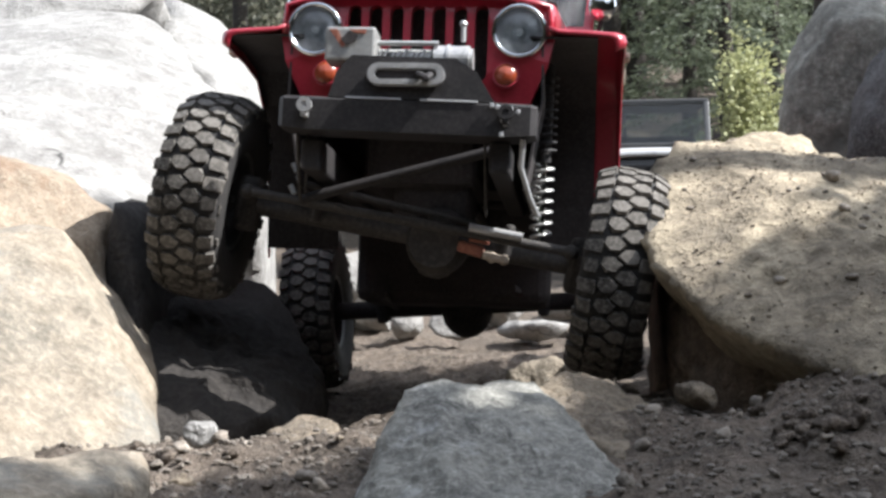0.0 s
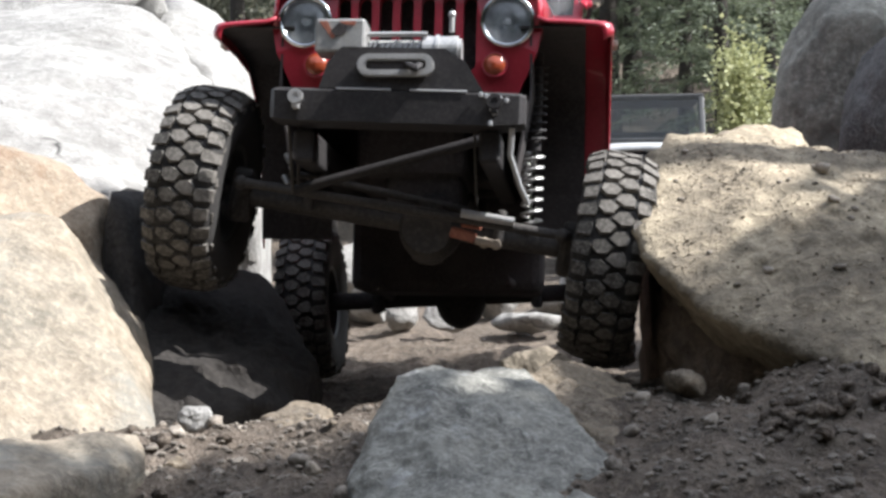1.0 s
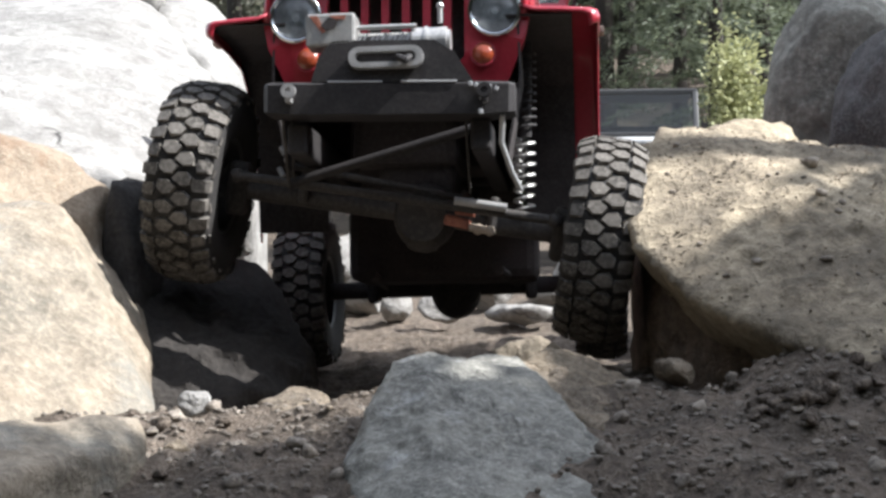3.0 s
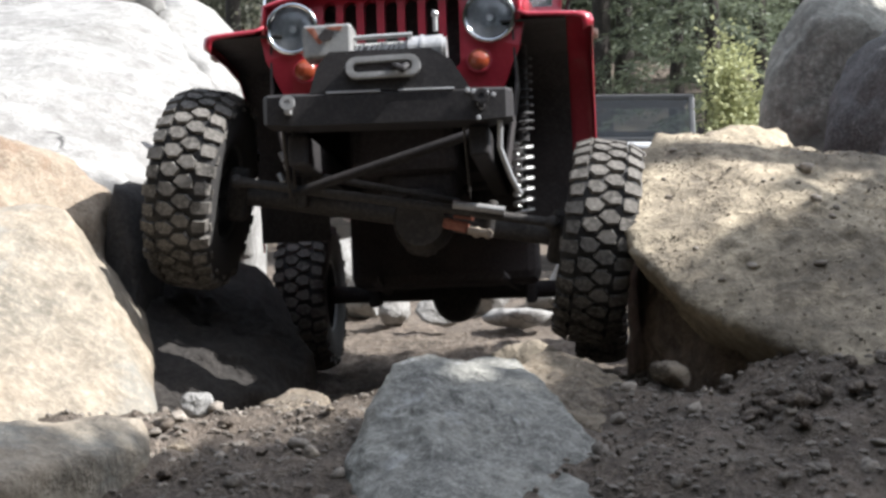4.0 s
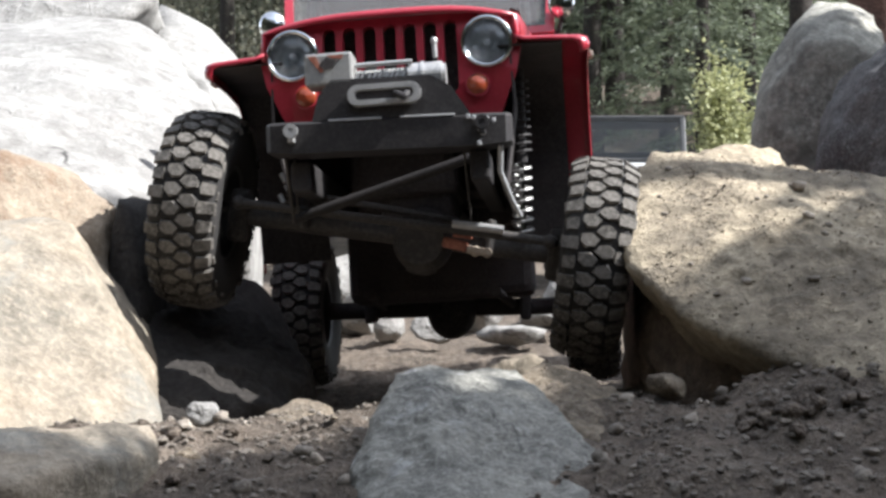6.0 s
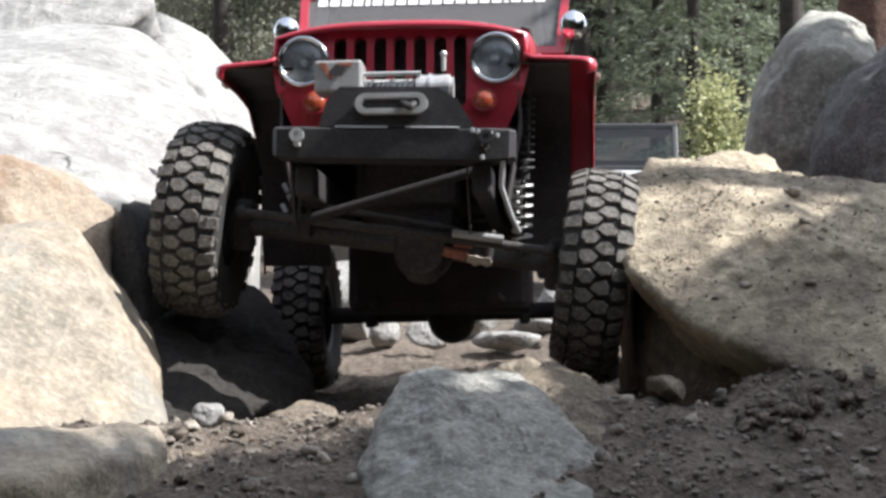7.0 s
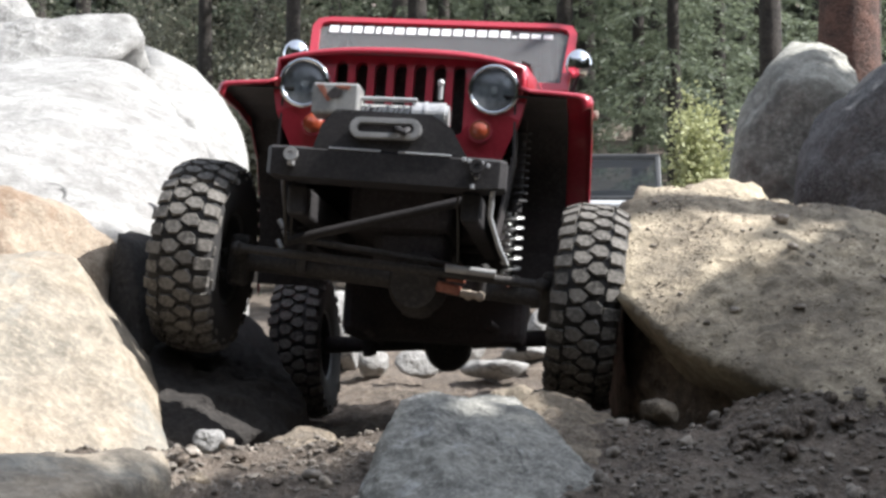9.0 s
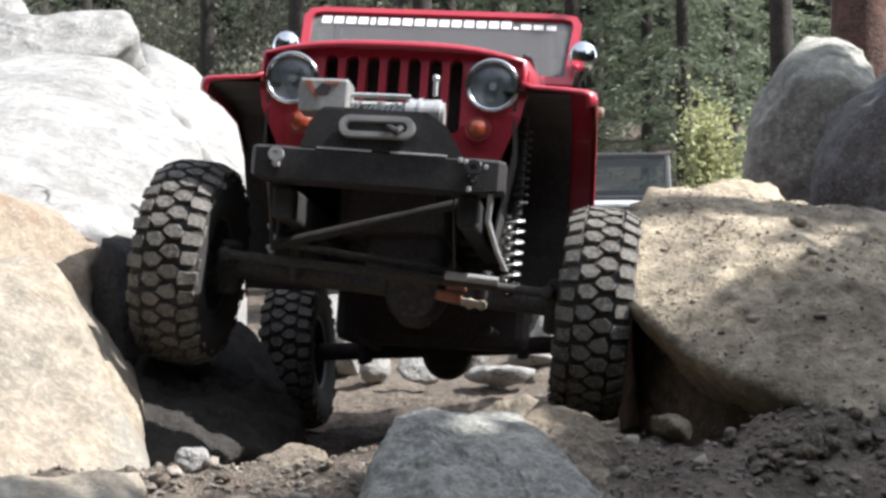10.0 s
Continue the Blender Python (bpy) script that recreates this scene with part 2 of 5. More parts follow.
def slot_pts(cx, z0, z1, w, n=6):
    h = w / 2
    top = [(cx + h * math.cos(a), z1 - h + h * math.sin(a)) for a in [math.pi * i / n for i in range(n + 1)]]
    low = [(cx + h * math.cos(a), z0 + h + h * math.sin(a)) for a in [math.pi + math.pi * i / n for i in range(n + 1)]]
    return top + low


def lathe(bm, profile, n=40, m=Matrix()):
    """Turns (x, r) points about the x axis."""
    rings = [[bm.verts.new(m @ Vector((x, r * math.cos(2 * math.pi * i / n), r * math.sin(2 * math.pi * i / n)))) for i in range(n)] for x, r in profile]
    for a, b in zip(rings, rings[1:]):
        for i in range(n):
            bm.faces.new((a[i], a[(i + 1) % n], b[(i + 1) % n], b[i]))
    return rings


def loft(bm, sections, close=False):
    rows = [[bm.verts.new(p) for p in s] for s in sections]
    for a, b in zip(rows, rows[1:]):
        k = len(a)
        for i in range(k if close else k - 1):
            bm.faces.new((a[i], a[(i + 1) % k], b[(i + 1) % k], b[i]))
    return rows


def thicken(bm, d):
    bmesh.ops.recalc_face_normals(bm, faces=bm.faces)
    bmesh.ops.solidify(bm, geom=bm.faces[:], thickness=d)


SPHERES = {}


def sphere(sub):
    if sub not in SPHERES:
        bm = bmesh.new()
        bmesh.ops.create_icosphere(bm, subdivisions=sub, radius=1)
        bm.verts.index_update()
        SPHERES[sub] = (np.array([v.co[:] for v in bm.verts]), [[v.index for v in f.verts] for f in bm.faces])
        bm.free()
    return SPHERES[sub]


def rock_mesh(corners, sub=5, sharp=14, rough=0.02, lumps=0.06, scale=1.6, seed=0, centre=None, crack=0.35):
    """A boulder: the rounded hull of its corners, with lumps, chips and grain."""
    bm = bmesh.new()
    for c in corners:
        bm.verts.new(c)
    bmesh.ops.convex_hull(bm, input=bm.verts[:])
    bmesh.ops.recalc_face_normals(bm, faces=bm.faces)
    c = Vector(centre) if centre else sum((v.co for v in bm.verts), Vector()) / len(bm.verts)
    n = np.array([f.normal[:] for f in bm.faces])
    d = np.array([(f.calc_center_median() - c).dot(f.normal) for f in bm.faces])
    bm.free()
    dirs, faces = sphere(sub)
    inv = np.maximum(dirs @ n.T, 1e-6) / np.maximum(d, 1e-3)
    most = inv.max(1)
    r = ((inv / most[:, None]) ** sharp).sum(1) ** (-1 / sharp) / most
    pts = dirs * r[:, None]
    off = Vector((seed * 7.3, seed * 3.1, seed * 5.7))
    for i, p in enumerate(pts):
        v = Vector(p)
        q = (v + c + off) * scale
        k = noise.fractal(q, 1.0, 2.1, 3) * lumps + (0.5 - abs(noise.noise(q * 2.3))) * lumps * 0.6
        k += noise.fractal(q * 7, 0.9, 2.1, 3) * rough
        k += (noise.voronoi(q * 1.7)[0][0] - 0.35) * lumps * 0.55
        cr = abs(noise.noise(q * 0.8 + Vector((9, 4, 2))))
        if cr < 0.035:
            k -= (0.035 - cr) / 0.035 * lumps * crack
        pts[i] = v + v.normalized() * k
    me = bpy.data.meshes.new("boulder")
    me.from_pydata((pts + np.array(c)).tolist(), [], faces)
    me.polygons.foreach_set("use_smooth", [True] * len(me.polygons))
    return me


def boulder(corners, material, label, sub=5, name="boulder", category="boulder", group="", **kw):
    me = rock_mesh(corners, sub, **kw)
    me.materials.append(material)
    return tagged(new(name, me), label, category, group)


# ---- ground ----
PROFILE_Y = (-60, -12, -7, -4, -2.8, -2.0, -1.35, -1.0, -0.2, 0.8, 2.4, 3.2, 4.5, 7, 12, 18, 40, 90, 500)
PROFILE_Z = (-5, -1.6, -0.85, -0.35, -0.15, -0.06, 0.02, -0.12, -0.17, -0.22, -0.27, -0.26, -0.19, -0.04, 0.15, 1.0, 8, 22, 40)


def ground_z(x, y):
    z = float(np.interp(y, PROFILE_Y, PROFILE_Z))
    near = math.exp(-(y / 9) ** 2)
    z += 0.17 * math.exp(-((x - 0.9) ** 2 / 0.22 + (y + 0.35) ** 2 / 0.45))
    z += near * 0.10 * max(0.0, x - 1.4) - near * 0.03 * max(0.0, min(1.0, -x))
    z += 0.07 * math.exp(-((x - 1.1) ** 2 / 0.3 + (y + 1.9) ** 2 / 0.5))
    z += 0.19 * min(1.0, max(0.0, (x - 1.08) / 0.32)) * min(1.0, max(0.0, (y + 2.5) / 1.1)) * min(1.0, max(0.0, (1.0 - y) / 1.5))
    p = Vector((x, y, 0))
    z += near * (0.05 * noise.noise(p * 1.4) + 0.055 * noise.noise(p * 4.1) + 0.045 * noise.noise(p * 9) + 0.028 * noise.noise(p * 21))
    return z + (1 - near) * 0.4 * noise.noise(p * 0.15)


def spaced(lo, hi, step, far_lo, far_hi):
    a = list(np.arange(lo, hi, step))
    for end, sign, lim in ((hi, 1, far_hi), (lo, -1, far_lo)):
        v, s = end, step
        while sign * v < sign * lim:
            a.append(v)
            s *= 1.28
            v += sign * s
        a.append(lim)
    return sorted(set(a))


def make_ground():
    xs, ys = spaced(-2.6, 2.8, 0.04, -300, 300), spaced(-3.6, 4.6, 0.04, -60, 500)
    verts = [(x, y, ground_z(x, y)) for y in ys for x in xs]
    w = len(xs)
    faces = [(j * w + i, j * w + i + 1, (j + 1) * w + i + 1, (j + 1) * w + i) for j in range(len(ys) - 1) for i in range(w - 1)]
    me = bpy.data.meshes.new("ground")
    me.from_pydata(verts, [], faces)
    me.polygons.foreach_set("use_smooth", [True] * len(faces))
    me.materials.append(SOIL)
    tagged(new("ground", me), "dark trampled trail soil with gravel, rising to a wooded slope", "ground", kind="structure")


make_ground()


# ---- boulders ----
def deep(pts, z, dx=0.0, dy=0.0):
    """The same plan carried down to z, to seat the boulder in the ground."""
    return pts + [(x + dx, y + dy, z) for x, y, _ in pts]


boulder(deep([(-2.65, 0.0, 1.10), (-1.95, 0.25, 1.0), (-1.56, 0.35, 0.86), (-1.50, 2.6, 1.42), (-1.72, 3.2, 1.78), (-2.36, 4.6, 2.38), (-2.65, 4.9, 2.6), (-4.5, 4.7, 2.5), (-4.6, 1.0, 1.3), (-1.22, 1.6, 0.86), (-1.45, 0.5, 0.55)], -0.6, -0.35, 0.2),
        GRANITE, "huge sunlit white granite boulder beside the trail", sub=6, sharp=40, lumps=0.06, rough=0.012, scale=1.1, seed=1)
boulder(deep([(-2.02, -0.6, 0.77), (-1.73, -0.4, 0.80), (-1.57, -0.35, 0.55), (-1.46, -0.65, 0.29), (-1.12, -1.25, -0.05), (-1.62, -1.9, -0.09), (-2.46, -0.8, 0.72), (-2.3, -2.2, 0.1), (-2.6, 0.3, 0.8), (-1.5, 0.2, 0.3)], -0.6),
        OCHRE, "ochre-stained granite block leaning against the white boulder", sub=6, sharp=50, lumps=0.035, rough=0.010, scale=1.5, seed=2)
# Rut floor coloured near black for the shade under car and tyre.
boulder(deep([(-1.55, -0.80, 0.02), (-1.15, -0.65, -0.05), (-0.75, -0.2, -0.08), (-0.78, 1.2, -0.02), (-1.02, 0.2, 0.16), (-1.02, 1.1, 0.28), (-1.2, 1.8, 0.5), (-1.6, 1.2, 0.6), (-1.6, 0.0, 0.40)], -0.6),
        RUT_SHADE, "rock coloured near black for the deep shade in the rut under the tyre", sub=6, sharp=30, lumps=0.09, rough=0.03, scale=2, seed=16, crack=0.0)
# Near-black wall shaped like the tyre's cast shadow on the pale boulder.
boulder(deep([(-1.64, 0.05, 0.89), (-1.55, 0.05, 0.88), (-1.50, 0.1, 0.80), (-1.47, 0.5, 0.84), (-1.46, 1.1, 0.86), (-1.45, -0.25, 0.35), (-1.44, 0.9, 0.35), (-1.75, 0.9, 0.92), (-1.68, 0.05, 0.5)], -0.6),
        RUT_SHADE, "near-black rock wall added beside the rut in place of the tyre's shadow", sub=5, sharp=45, lumps=0.03, rough=0.012, scale=2, seed=18, crack=0.0)
boulder(deep([(-2.9, -0.1, 1.16), (-2.2, 0.0, 1.14), (-1.92, 0.1, 1.0), (-1.72, 0.1, 0.86), (-1.66, 0.0, 0.74), (-2.1, -0.3, 0.78), (-2.9, -0.4, 0.8), (-2.6, 0.9, 1.2), (-1.7, 0.7, 0.9)], 0.2),
        IRON, "brown-stained granite wedge between two larger boulders", sub=5, sharp=40, lumps=0.05, rough=0.015, scale=2, seed=3)
boulder(deep([(-1.9, -2.6, 0.06), (-1.32, -2.2, 0.07), (-1.04, -1.9, 0.04), (-0.97, -2.05, -0.03), (-1.2, -2.8, -0.02), (-2.0, -3.2, 0.05)], -0.6),
        OCHRE, "flat tan-grey rock half buried in the trail's edge", sub=5, sharp=50, lumps=0.03, rough=0.01, scale=2.5, seed=4)
boulder([(-4.6, 5.2, 2.75), (-3.8, 5.2, 2.84), (-3.6, 5.4, 3.02), (-2.75, 5.6, 3.06), (-2.55, 5.2, 2.80), (-2.75, 4.9, 2.55), (-3.7, 4.7, 2.4), (-4.6, 4.8, 2.4), (-4.6, 6.4, 2.4), (-2.7, 6.4, 2.4)],
        GRANITE, "white granite capstone lying on a huge boulder", sub=5, sharp=40, lumps=0.05, rough=0.015, scale=1.8, seed=5)
boulder(deep([(-4.9, 6.5, 3.6), (-3.85, 6.5, 3.6), (-3.72, 6.3, 3.2), (-3.8, 6.2, 3.0), (-4.9, 6.2, 3.0), (-4.5, 7.5, 3.4)], 0.2),
        GRANITE, "tall pale granite block behind the capstone", sub=4, sharp=16, lumps=0.06, seed=6)
boulder(deep([(-2.95, 6.9, 3.07), (-2.40, 6.4, 2.79), (-1.99, 5.8, 2.40), (-1.65, 5.1, 1.88), (-1.56, 4.6, 1.38), (-2.5, 4.9, 2.30), (-1.9, 4.1, 1.80), (-1.55, 3.6, 1.30), (-2.2, 7.4, 2.4)], -0.2),
        GRANITE, "white granite slab split off the huge boulder", sub=5, sharp=50, lumps=0.04, rough=0.012, seed=7)
slab = boulder(deep([(0.85, 0.1, 1.00), (1.00, 0.3, 1.16), (1.35, 0.4, 1.16), (1.72, 0.0, 0.97), (1.95, -0.1, 0.93), (2.7, -0.3, 0.85), (0.79, -0.35, 0.76), (0.79, -0.65, 0.56), (0.98, -1.03, 0.38), (1.25, -1.32, 0.25), (1.50, -1.58, 0.11), (1.80, -1.95, 0.03), (2.7, -2.25, 0.10)], -0.4, 0.85, 0.55),
               DUSTY, "sloping dusty granite slab lit by patches of sun", sub=6, sharp=260, lumps=0.04, rough=0.022, scale=2.6, seed=8)
boulder(deep([(0.90, -0.25, 0.46), (1.00, -0.55, 0.34), (1.16, -0.85, 0.24), (1.36, -1.15, 0.14), (1.75, -1.2, 0.2), (1.8, 0.2, 0.6), (0.98, 0.3, 0.6), (0.93, 1.0, 0.55), (1.6, 1.2, 0.7)], -0.4, 0.0, -0.05),
        EARTH, "packed brown earth and rock under the slab", sub=5, sharp=40, lumps=0.04, rough=0.02, scale=2.5, seed=17)
# Unseen rock added behind the slab to keep sun out from under the car
boulder(deep([(1.45, 0.6, 1.08), (1.40, 1.3, 1.12), (1.45, 2.4, 1.05), (2.4, 0.6, 1.0), (2.6, 2.0, 1.05), (2.4, 2.6, 1.0), (1.40, 0.7, 0.5), (1.42, 2.3, 0.4)], -0.5),
        DUSTY, "unseen granite shelf added behind the slab to shade under the car", sub=5, sharp=30, lumps=0.05, rough=0.015, scale=2, seed=19)
boulder(deep([(1.08, 0.15, 1.08), (1.22, 0.3, 1.15), (1.40, 0.45, 1.215), (1.67, 0.45, 1.205), (1.72, 0.25, 1.11), (1.75, 0.05, 0.97), (1.3, -0.05, 0.97)], 0.6),
        DUSTY, "rounded tan granite knob on top of the slab", sub=5, sharp=30, lumps=0.03, rough=0.012, scale=2.5, seed=9)
boulder(deep([(2.05, 3.35, 1.2), (2.21, 3.1, 1.75), (2.24, 3.45, 1.99), (2.37, 3.40, 2.22), (2.55, 3.42, 2.40), (2.83, 3.42, 2.42), (3.07, 3.40, 2.26), (2.42, 3.0, 2.06), (2.72, 2.96, 2.10), (2.95, 2.94, 1.92), (3.05, 3.0, 1.6), (2.65, 3.8, 2.50), (2.95, 3.85, 2.50), (3.1, 3.7, 2.40), (2.7, 4.3, 1.7), (3.2, 4.2, 1.6)], -0.3),
        DARKROCK, "tall rounded grey boulder in tree shade", sub=6, sharp=70, lumps=0.06, rough=0.02, scale=1.3, seed=10)
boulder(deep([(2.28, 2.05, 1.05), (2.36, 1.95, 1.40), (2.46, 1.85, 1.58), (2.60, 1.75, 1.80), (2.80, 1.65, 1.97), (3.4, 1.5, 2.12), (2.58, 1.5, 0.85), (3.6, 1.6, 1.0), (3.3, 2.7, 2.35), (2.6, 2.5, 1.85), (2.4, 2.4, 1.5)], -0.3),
        SHADEROCK, "angular boulder toned dark for tree shade, leaning on the tall grey one", sub=6, sharp=90, lumps=0.08, rough=0.025, scale=1.6, seed=11)
boulder(deep([(-0.22, -1.78, 0.08), (-0.17, -1.73, 0.215), (-0.09, -1.70, 0.25), (0.12, -1.60, 0.20), (0.30, -1.58, 0.17), (0.40, -1.75, 0.10), (0.50, -2.0, -0.02), (0.62, -2.45, -0.14), (-0.30, -2.2, -0.10), (-0.25, -2.5, -0.14), (0.06, -2.8, -0.16)], -0.5),
        GREYROCK, "blue-grey pointed rock rising from the trail", sub=6, sharp=220, lumps=0.022, rough=0.012, scale=4, seed=12)
boulder(deep([(0.0, -1.5, 0.15), (0.12, -1.42, 0.21), (0.28, -1.42, 0.205), (0.36, -1.55, 0.15), (0.15, -1.65, 0.16)], -0.4),
        GREYROCK, "dark rounded rock behind the pointed one", sub=5, sharp=12, lumps=0.02, rough=0.008, scale=3, seed=13)
boulder(deep([(0.21, -1.25, 0.16), (0.41, -1.0, 0.18), (0.60, -0.9, 0.13), (0.66, -1.1, 0.06), (0.82, -1.3, -0.01), (0.55, -1.75, -0.03), (0.38, -1.6, 0.08)], -0.5),
        BROWNROCK, "brown layered rock in front of the tyre", sub=6, sharp=40, lumps=0.04, rough=0.018, scale=3, seed=14)
boulder(deep([(-0.74, -1.32, 0.02), (-0.67, -1.2, 0.07), (-0.58, -1.12, 0.075), (-0.48, -1.15, 0.06), (-0.42, -1.4, 0.02), (-0.6, -1.5, 0.0)], -0.4),
        BROWNROCK, "low brown rock beside the rut", sub=5, sharp=12, lumps=0.025, rough=0.012, scale=3, seed=15)


def lump(x, y, r, flat, turn, material, label, name="stone", group="", seed=0, sub=3, sink=0.25):
    """A loose stone resting on the ground."""
    rnd = random.Random(seed)
    pts = [Vector((rnd.gauss(0, 1), rnd.gauss(0, 1), rnd.gauss(0, 1))).normalized() for _ in range(11)]
    q = Matrix.Rotation(radians(turn), 3, "Z")
    pts = [q @ Vector((p.x * r * 1.25, p.y * r, p.z * r * flat)) for p in pts]
    me = rock_mesh(pts, sub, 9, r * 0.03, r * 0.12, 1.4 / r, seed, (0, 0, 0))
    me.materials.append(material)
    ob = new(name, me)
    ob.location = (x, y, ground_z(x, y) + r * flat * (0.7 - sink))
    return tagged(ob, label, "stone", group)


LIT = "sunlit stones behind the car"
for i, (x, y, r, flat, turn, z) in enumerate([(-0.78, 4.9, 0.20, 1.7, 20, 0.06), (-0.60, 5.3, 0.18, 1.0, 70, -0.02), (-0.21, 4.9, 0.19, 0.72, 8, -0.03), (0.46, 4.8, 0.29, 0.36, -12, -0.05), (0.80, 5.3, 0.26, 0.7, 30, 0.02), (0.16, 6.0, 0.26, 0.8, 0, 0.06), (-1.0, 6.0, 0.42, 1.2, 50, 0.2), (0.95, 6.4, 0.4, 0.9, 80, 0.15)]):
    lump(x, y, r, flat, turn, GRANITE, "pale sunlit stone on the trail behind the car", group=LIT, seed=40 + i, sub=4).location.z = z
lump(0.38, 0.9, 0.22, 0.95, 25, OCHRE, "pale stone lying under the front axle", seed=60, sub=4, sink=0.0)
lump(-0.94, -1.36, 0.072, 0.85, 0, GRANITE, "pale rounded stone at the edge of the rut", seed=61, sub=4, sink=0.0)
lump(0.85, -1.30, 0.10, 0.7, 15, BROWNROCK, "angular brown stone below the slab", seed=62, sub=4, sink=0.0)

# ---- woods ----
def spray(verts, faces, p, d, length, width, rnd):
    """One small pointed leaf or needle tuft from p along d."""
    side = d.cross(Vector((rnd.uniform(-1, 1), rnd.uniform(-1, 1), rnd.uniform(-1, 1)))).normalized() * width
    k = len(verts)
    verts += [p, p + d * length * 0.45 + side, p + d * length, p + d * length * 0.45 - side]
    faces.append((k, k + 1, k + 2, k + 3))


def leaf_mesh(name, verts, faces, material):
    me = bpy.data.meshes.new(name)
    me.from_pydata([tuple(v) for v in verts], [], faces)
    me.materials.append(material)
    return me


def trunk_bm(h, r, bend=0.0, n=9, seed=0):
    bm = bmesh.new()
    secs = []
    for i in range(9):
        t = i / 8
        c = Vector((bend * math.sin(t * 2.5 + seed), bend * math.cos(t * 3 + seed) - bend, h * t - 0.3))
        rr = r * (1 - 0.85 * t) * (1.35 if i == 0 else 1)
        secs.append([c + Vector((math.cos(a), math.sin(a), 0)) * rr * (1 + 0.12 * noise.noise(Vector((a * 2, t * 6, seed)))) for a in [2 * math.pi * k / n for k in range(n)]])
    loft(bm, secs, True)
    return bm


def conifer(x, y, h, r, seed, label):
    rnd = random.Random(seed)
    t = empty("conifer", pose(x, y, ground_z(x, y), 0, 0, rnd.uniform(0, 360)))
    tagged(t, label, "tree", "conifers behind the trail")
    part("trunk", trunk_bm(h, r, 0.05, seed=seed), DARKBARK, t, "slender dark trunk", smooth=True)
    verts, faces, z = [], [], h * 0.10
    while z < h:
        t_ = z / h
        reach = h * 0.20 * (1 - t_) ** 0.8 + 0.15
        for k in range(rnd.randint(5, 7)):
            a = rnd.uniform(0, 6.28)
            out = Vector((math.cos(a), math.sin(a), rnd.uniform(-0.35, 0.05)))
            L = reach * rnd.uniform(0.55, 1.1)
            for j in range(int(24 + 70 * (1 - t_))):
                s = rnd.uniform(0.2, 1)
                p = Vector((0, 0, z)) + out * L * s + Vector((0, 0, -0.25 * L * s * s))
                p += Vector((rnd.gauss(0, 0.06), rnd.gauss(0, 0.06), rnd.gauss(0, 0.02)))
                d = (out * 0.8 + Vector((rnd.uniform(-1, 1), rnd.uniform(-1, 1), rnd.uniform(-0.5, 0.15)))).normalized()
                spray(verts, faces, p, d, rnd.uniform(0.10, 0.24), rnd.uniform(0.010, 0.022), rnd)
        z += h * 0.034 * rnd.uniform(0.7, 1.3)
    ob = new("crown", leaf_mesh("crown", verts, faces, NEEDLE))
    ob.parent = t
    return t


SMALL_CONIFER = conifer(5.2, 19.5, 12, 0.16, 3, "tall green conifer with drooping branches")
TALL_CONIFER = conifer(2.6, 22.0, 16, 0.22, 5, "tall dark green conifer with a bare lower trunk")
THIN_CONIFER = conifer(8.0, 23.0, 14, 0.18, 8, "slender green conifer among the woods")
for k, (x, y, a) in enumerate([(4.2, 18.4, 40), (3.3, 24.5, 130), (6.6, 21.5, 200), (1.2, 25.0, 10), (-0.8, 23.5, 77), (-2.4, 26.0, 150), (7.2, 26.0, 300), (9.6, 24.0, 25), (-4.5, 28.0, 60), (-7.0, 27.0, 190), (5.4, 27.5, 260), (0.2, 29.0, 320), (3.9, 21.0, 95), (-9.0, 25.0, 20), (11.5, 26.0, 100)]):
    copy_thing((SMALL_CONIFER, TALL_CONIFER, THIN_CONIFER)[k % 3], pose(x, y, ground_z(x, y), 0, 0, a))


def bush(x, y, w, h, n, seed, material, label, leaf=0.07, group=""):
    rnd = random.Random(seed)
    t = empty("bush", pose(x, y, ground_z(x, y)))
    tagged(t, label, "bush", group)
    bm = bmesh.new()
    tips = []
    for k in range(11):
        a, reach = rnd.uniform(0, 6.28), rnd.uniform(0.3, 1)
        top = Vector((math.cos(a) * w * 0.5 * reach, math.sin(a) * w * 0.4 * reach, h * rnd.uniform(0.45, 0.92)))
        tube(bm, [Vector((0, 0, -0.1)), top * 0.5 + Vector((0, 0, h * 0.08)), top], 0.012, 5)
        tips.append(top)
    part("stem", bm, DARKBARK, t)
    verts, faces = [], []
    for _ in range(n):
        c = rnd.choice(tips)
        p = c * rnd.uniform(0.55, 1.1) + Vector((rnd.gauss(0, w * 0.09), rnd.gauss(0, w * 0.08), rnd.gauss(0, h * 0.08)))
        d = Vector((rnd.uniform(-1, 1), rnd.uniform(-1, 1), rnd.uniform(-0.5, 0.9))).normalized()
        spray(verts, faces, p, d, leaf * rnd.uniform(0.7, 1.4), leaf * rnd.uniform(0.22, 0.4), rnd)
    ob = new("foliage", leaf_mesh("foliage", verts, faces, material))
    ob.parent = t
    return t


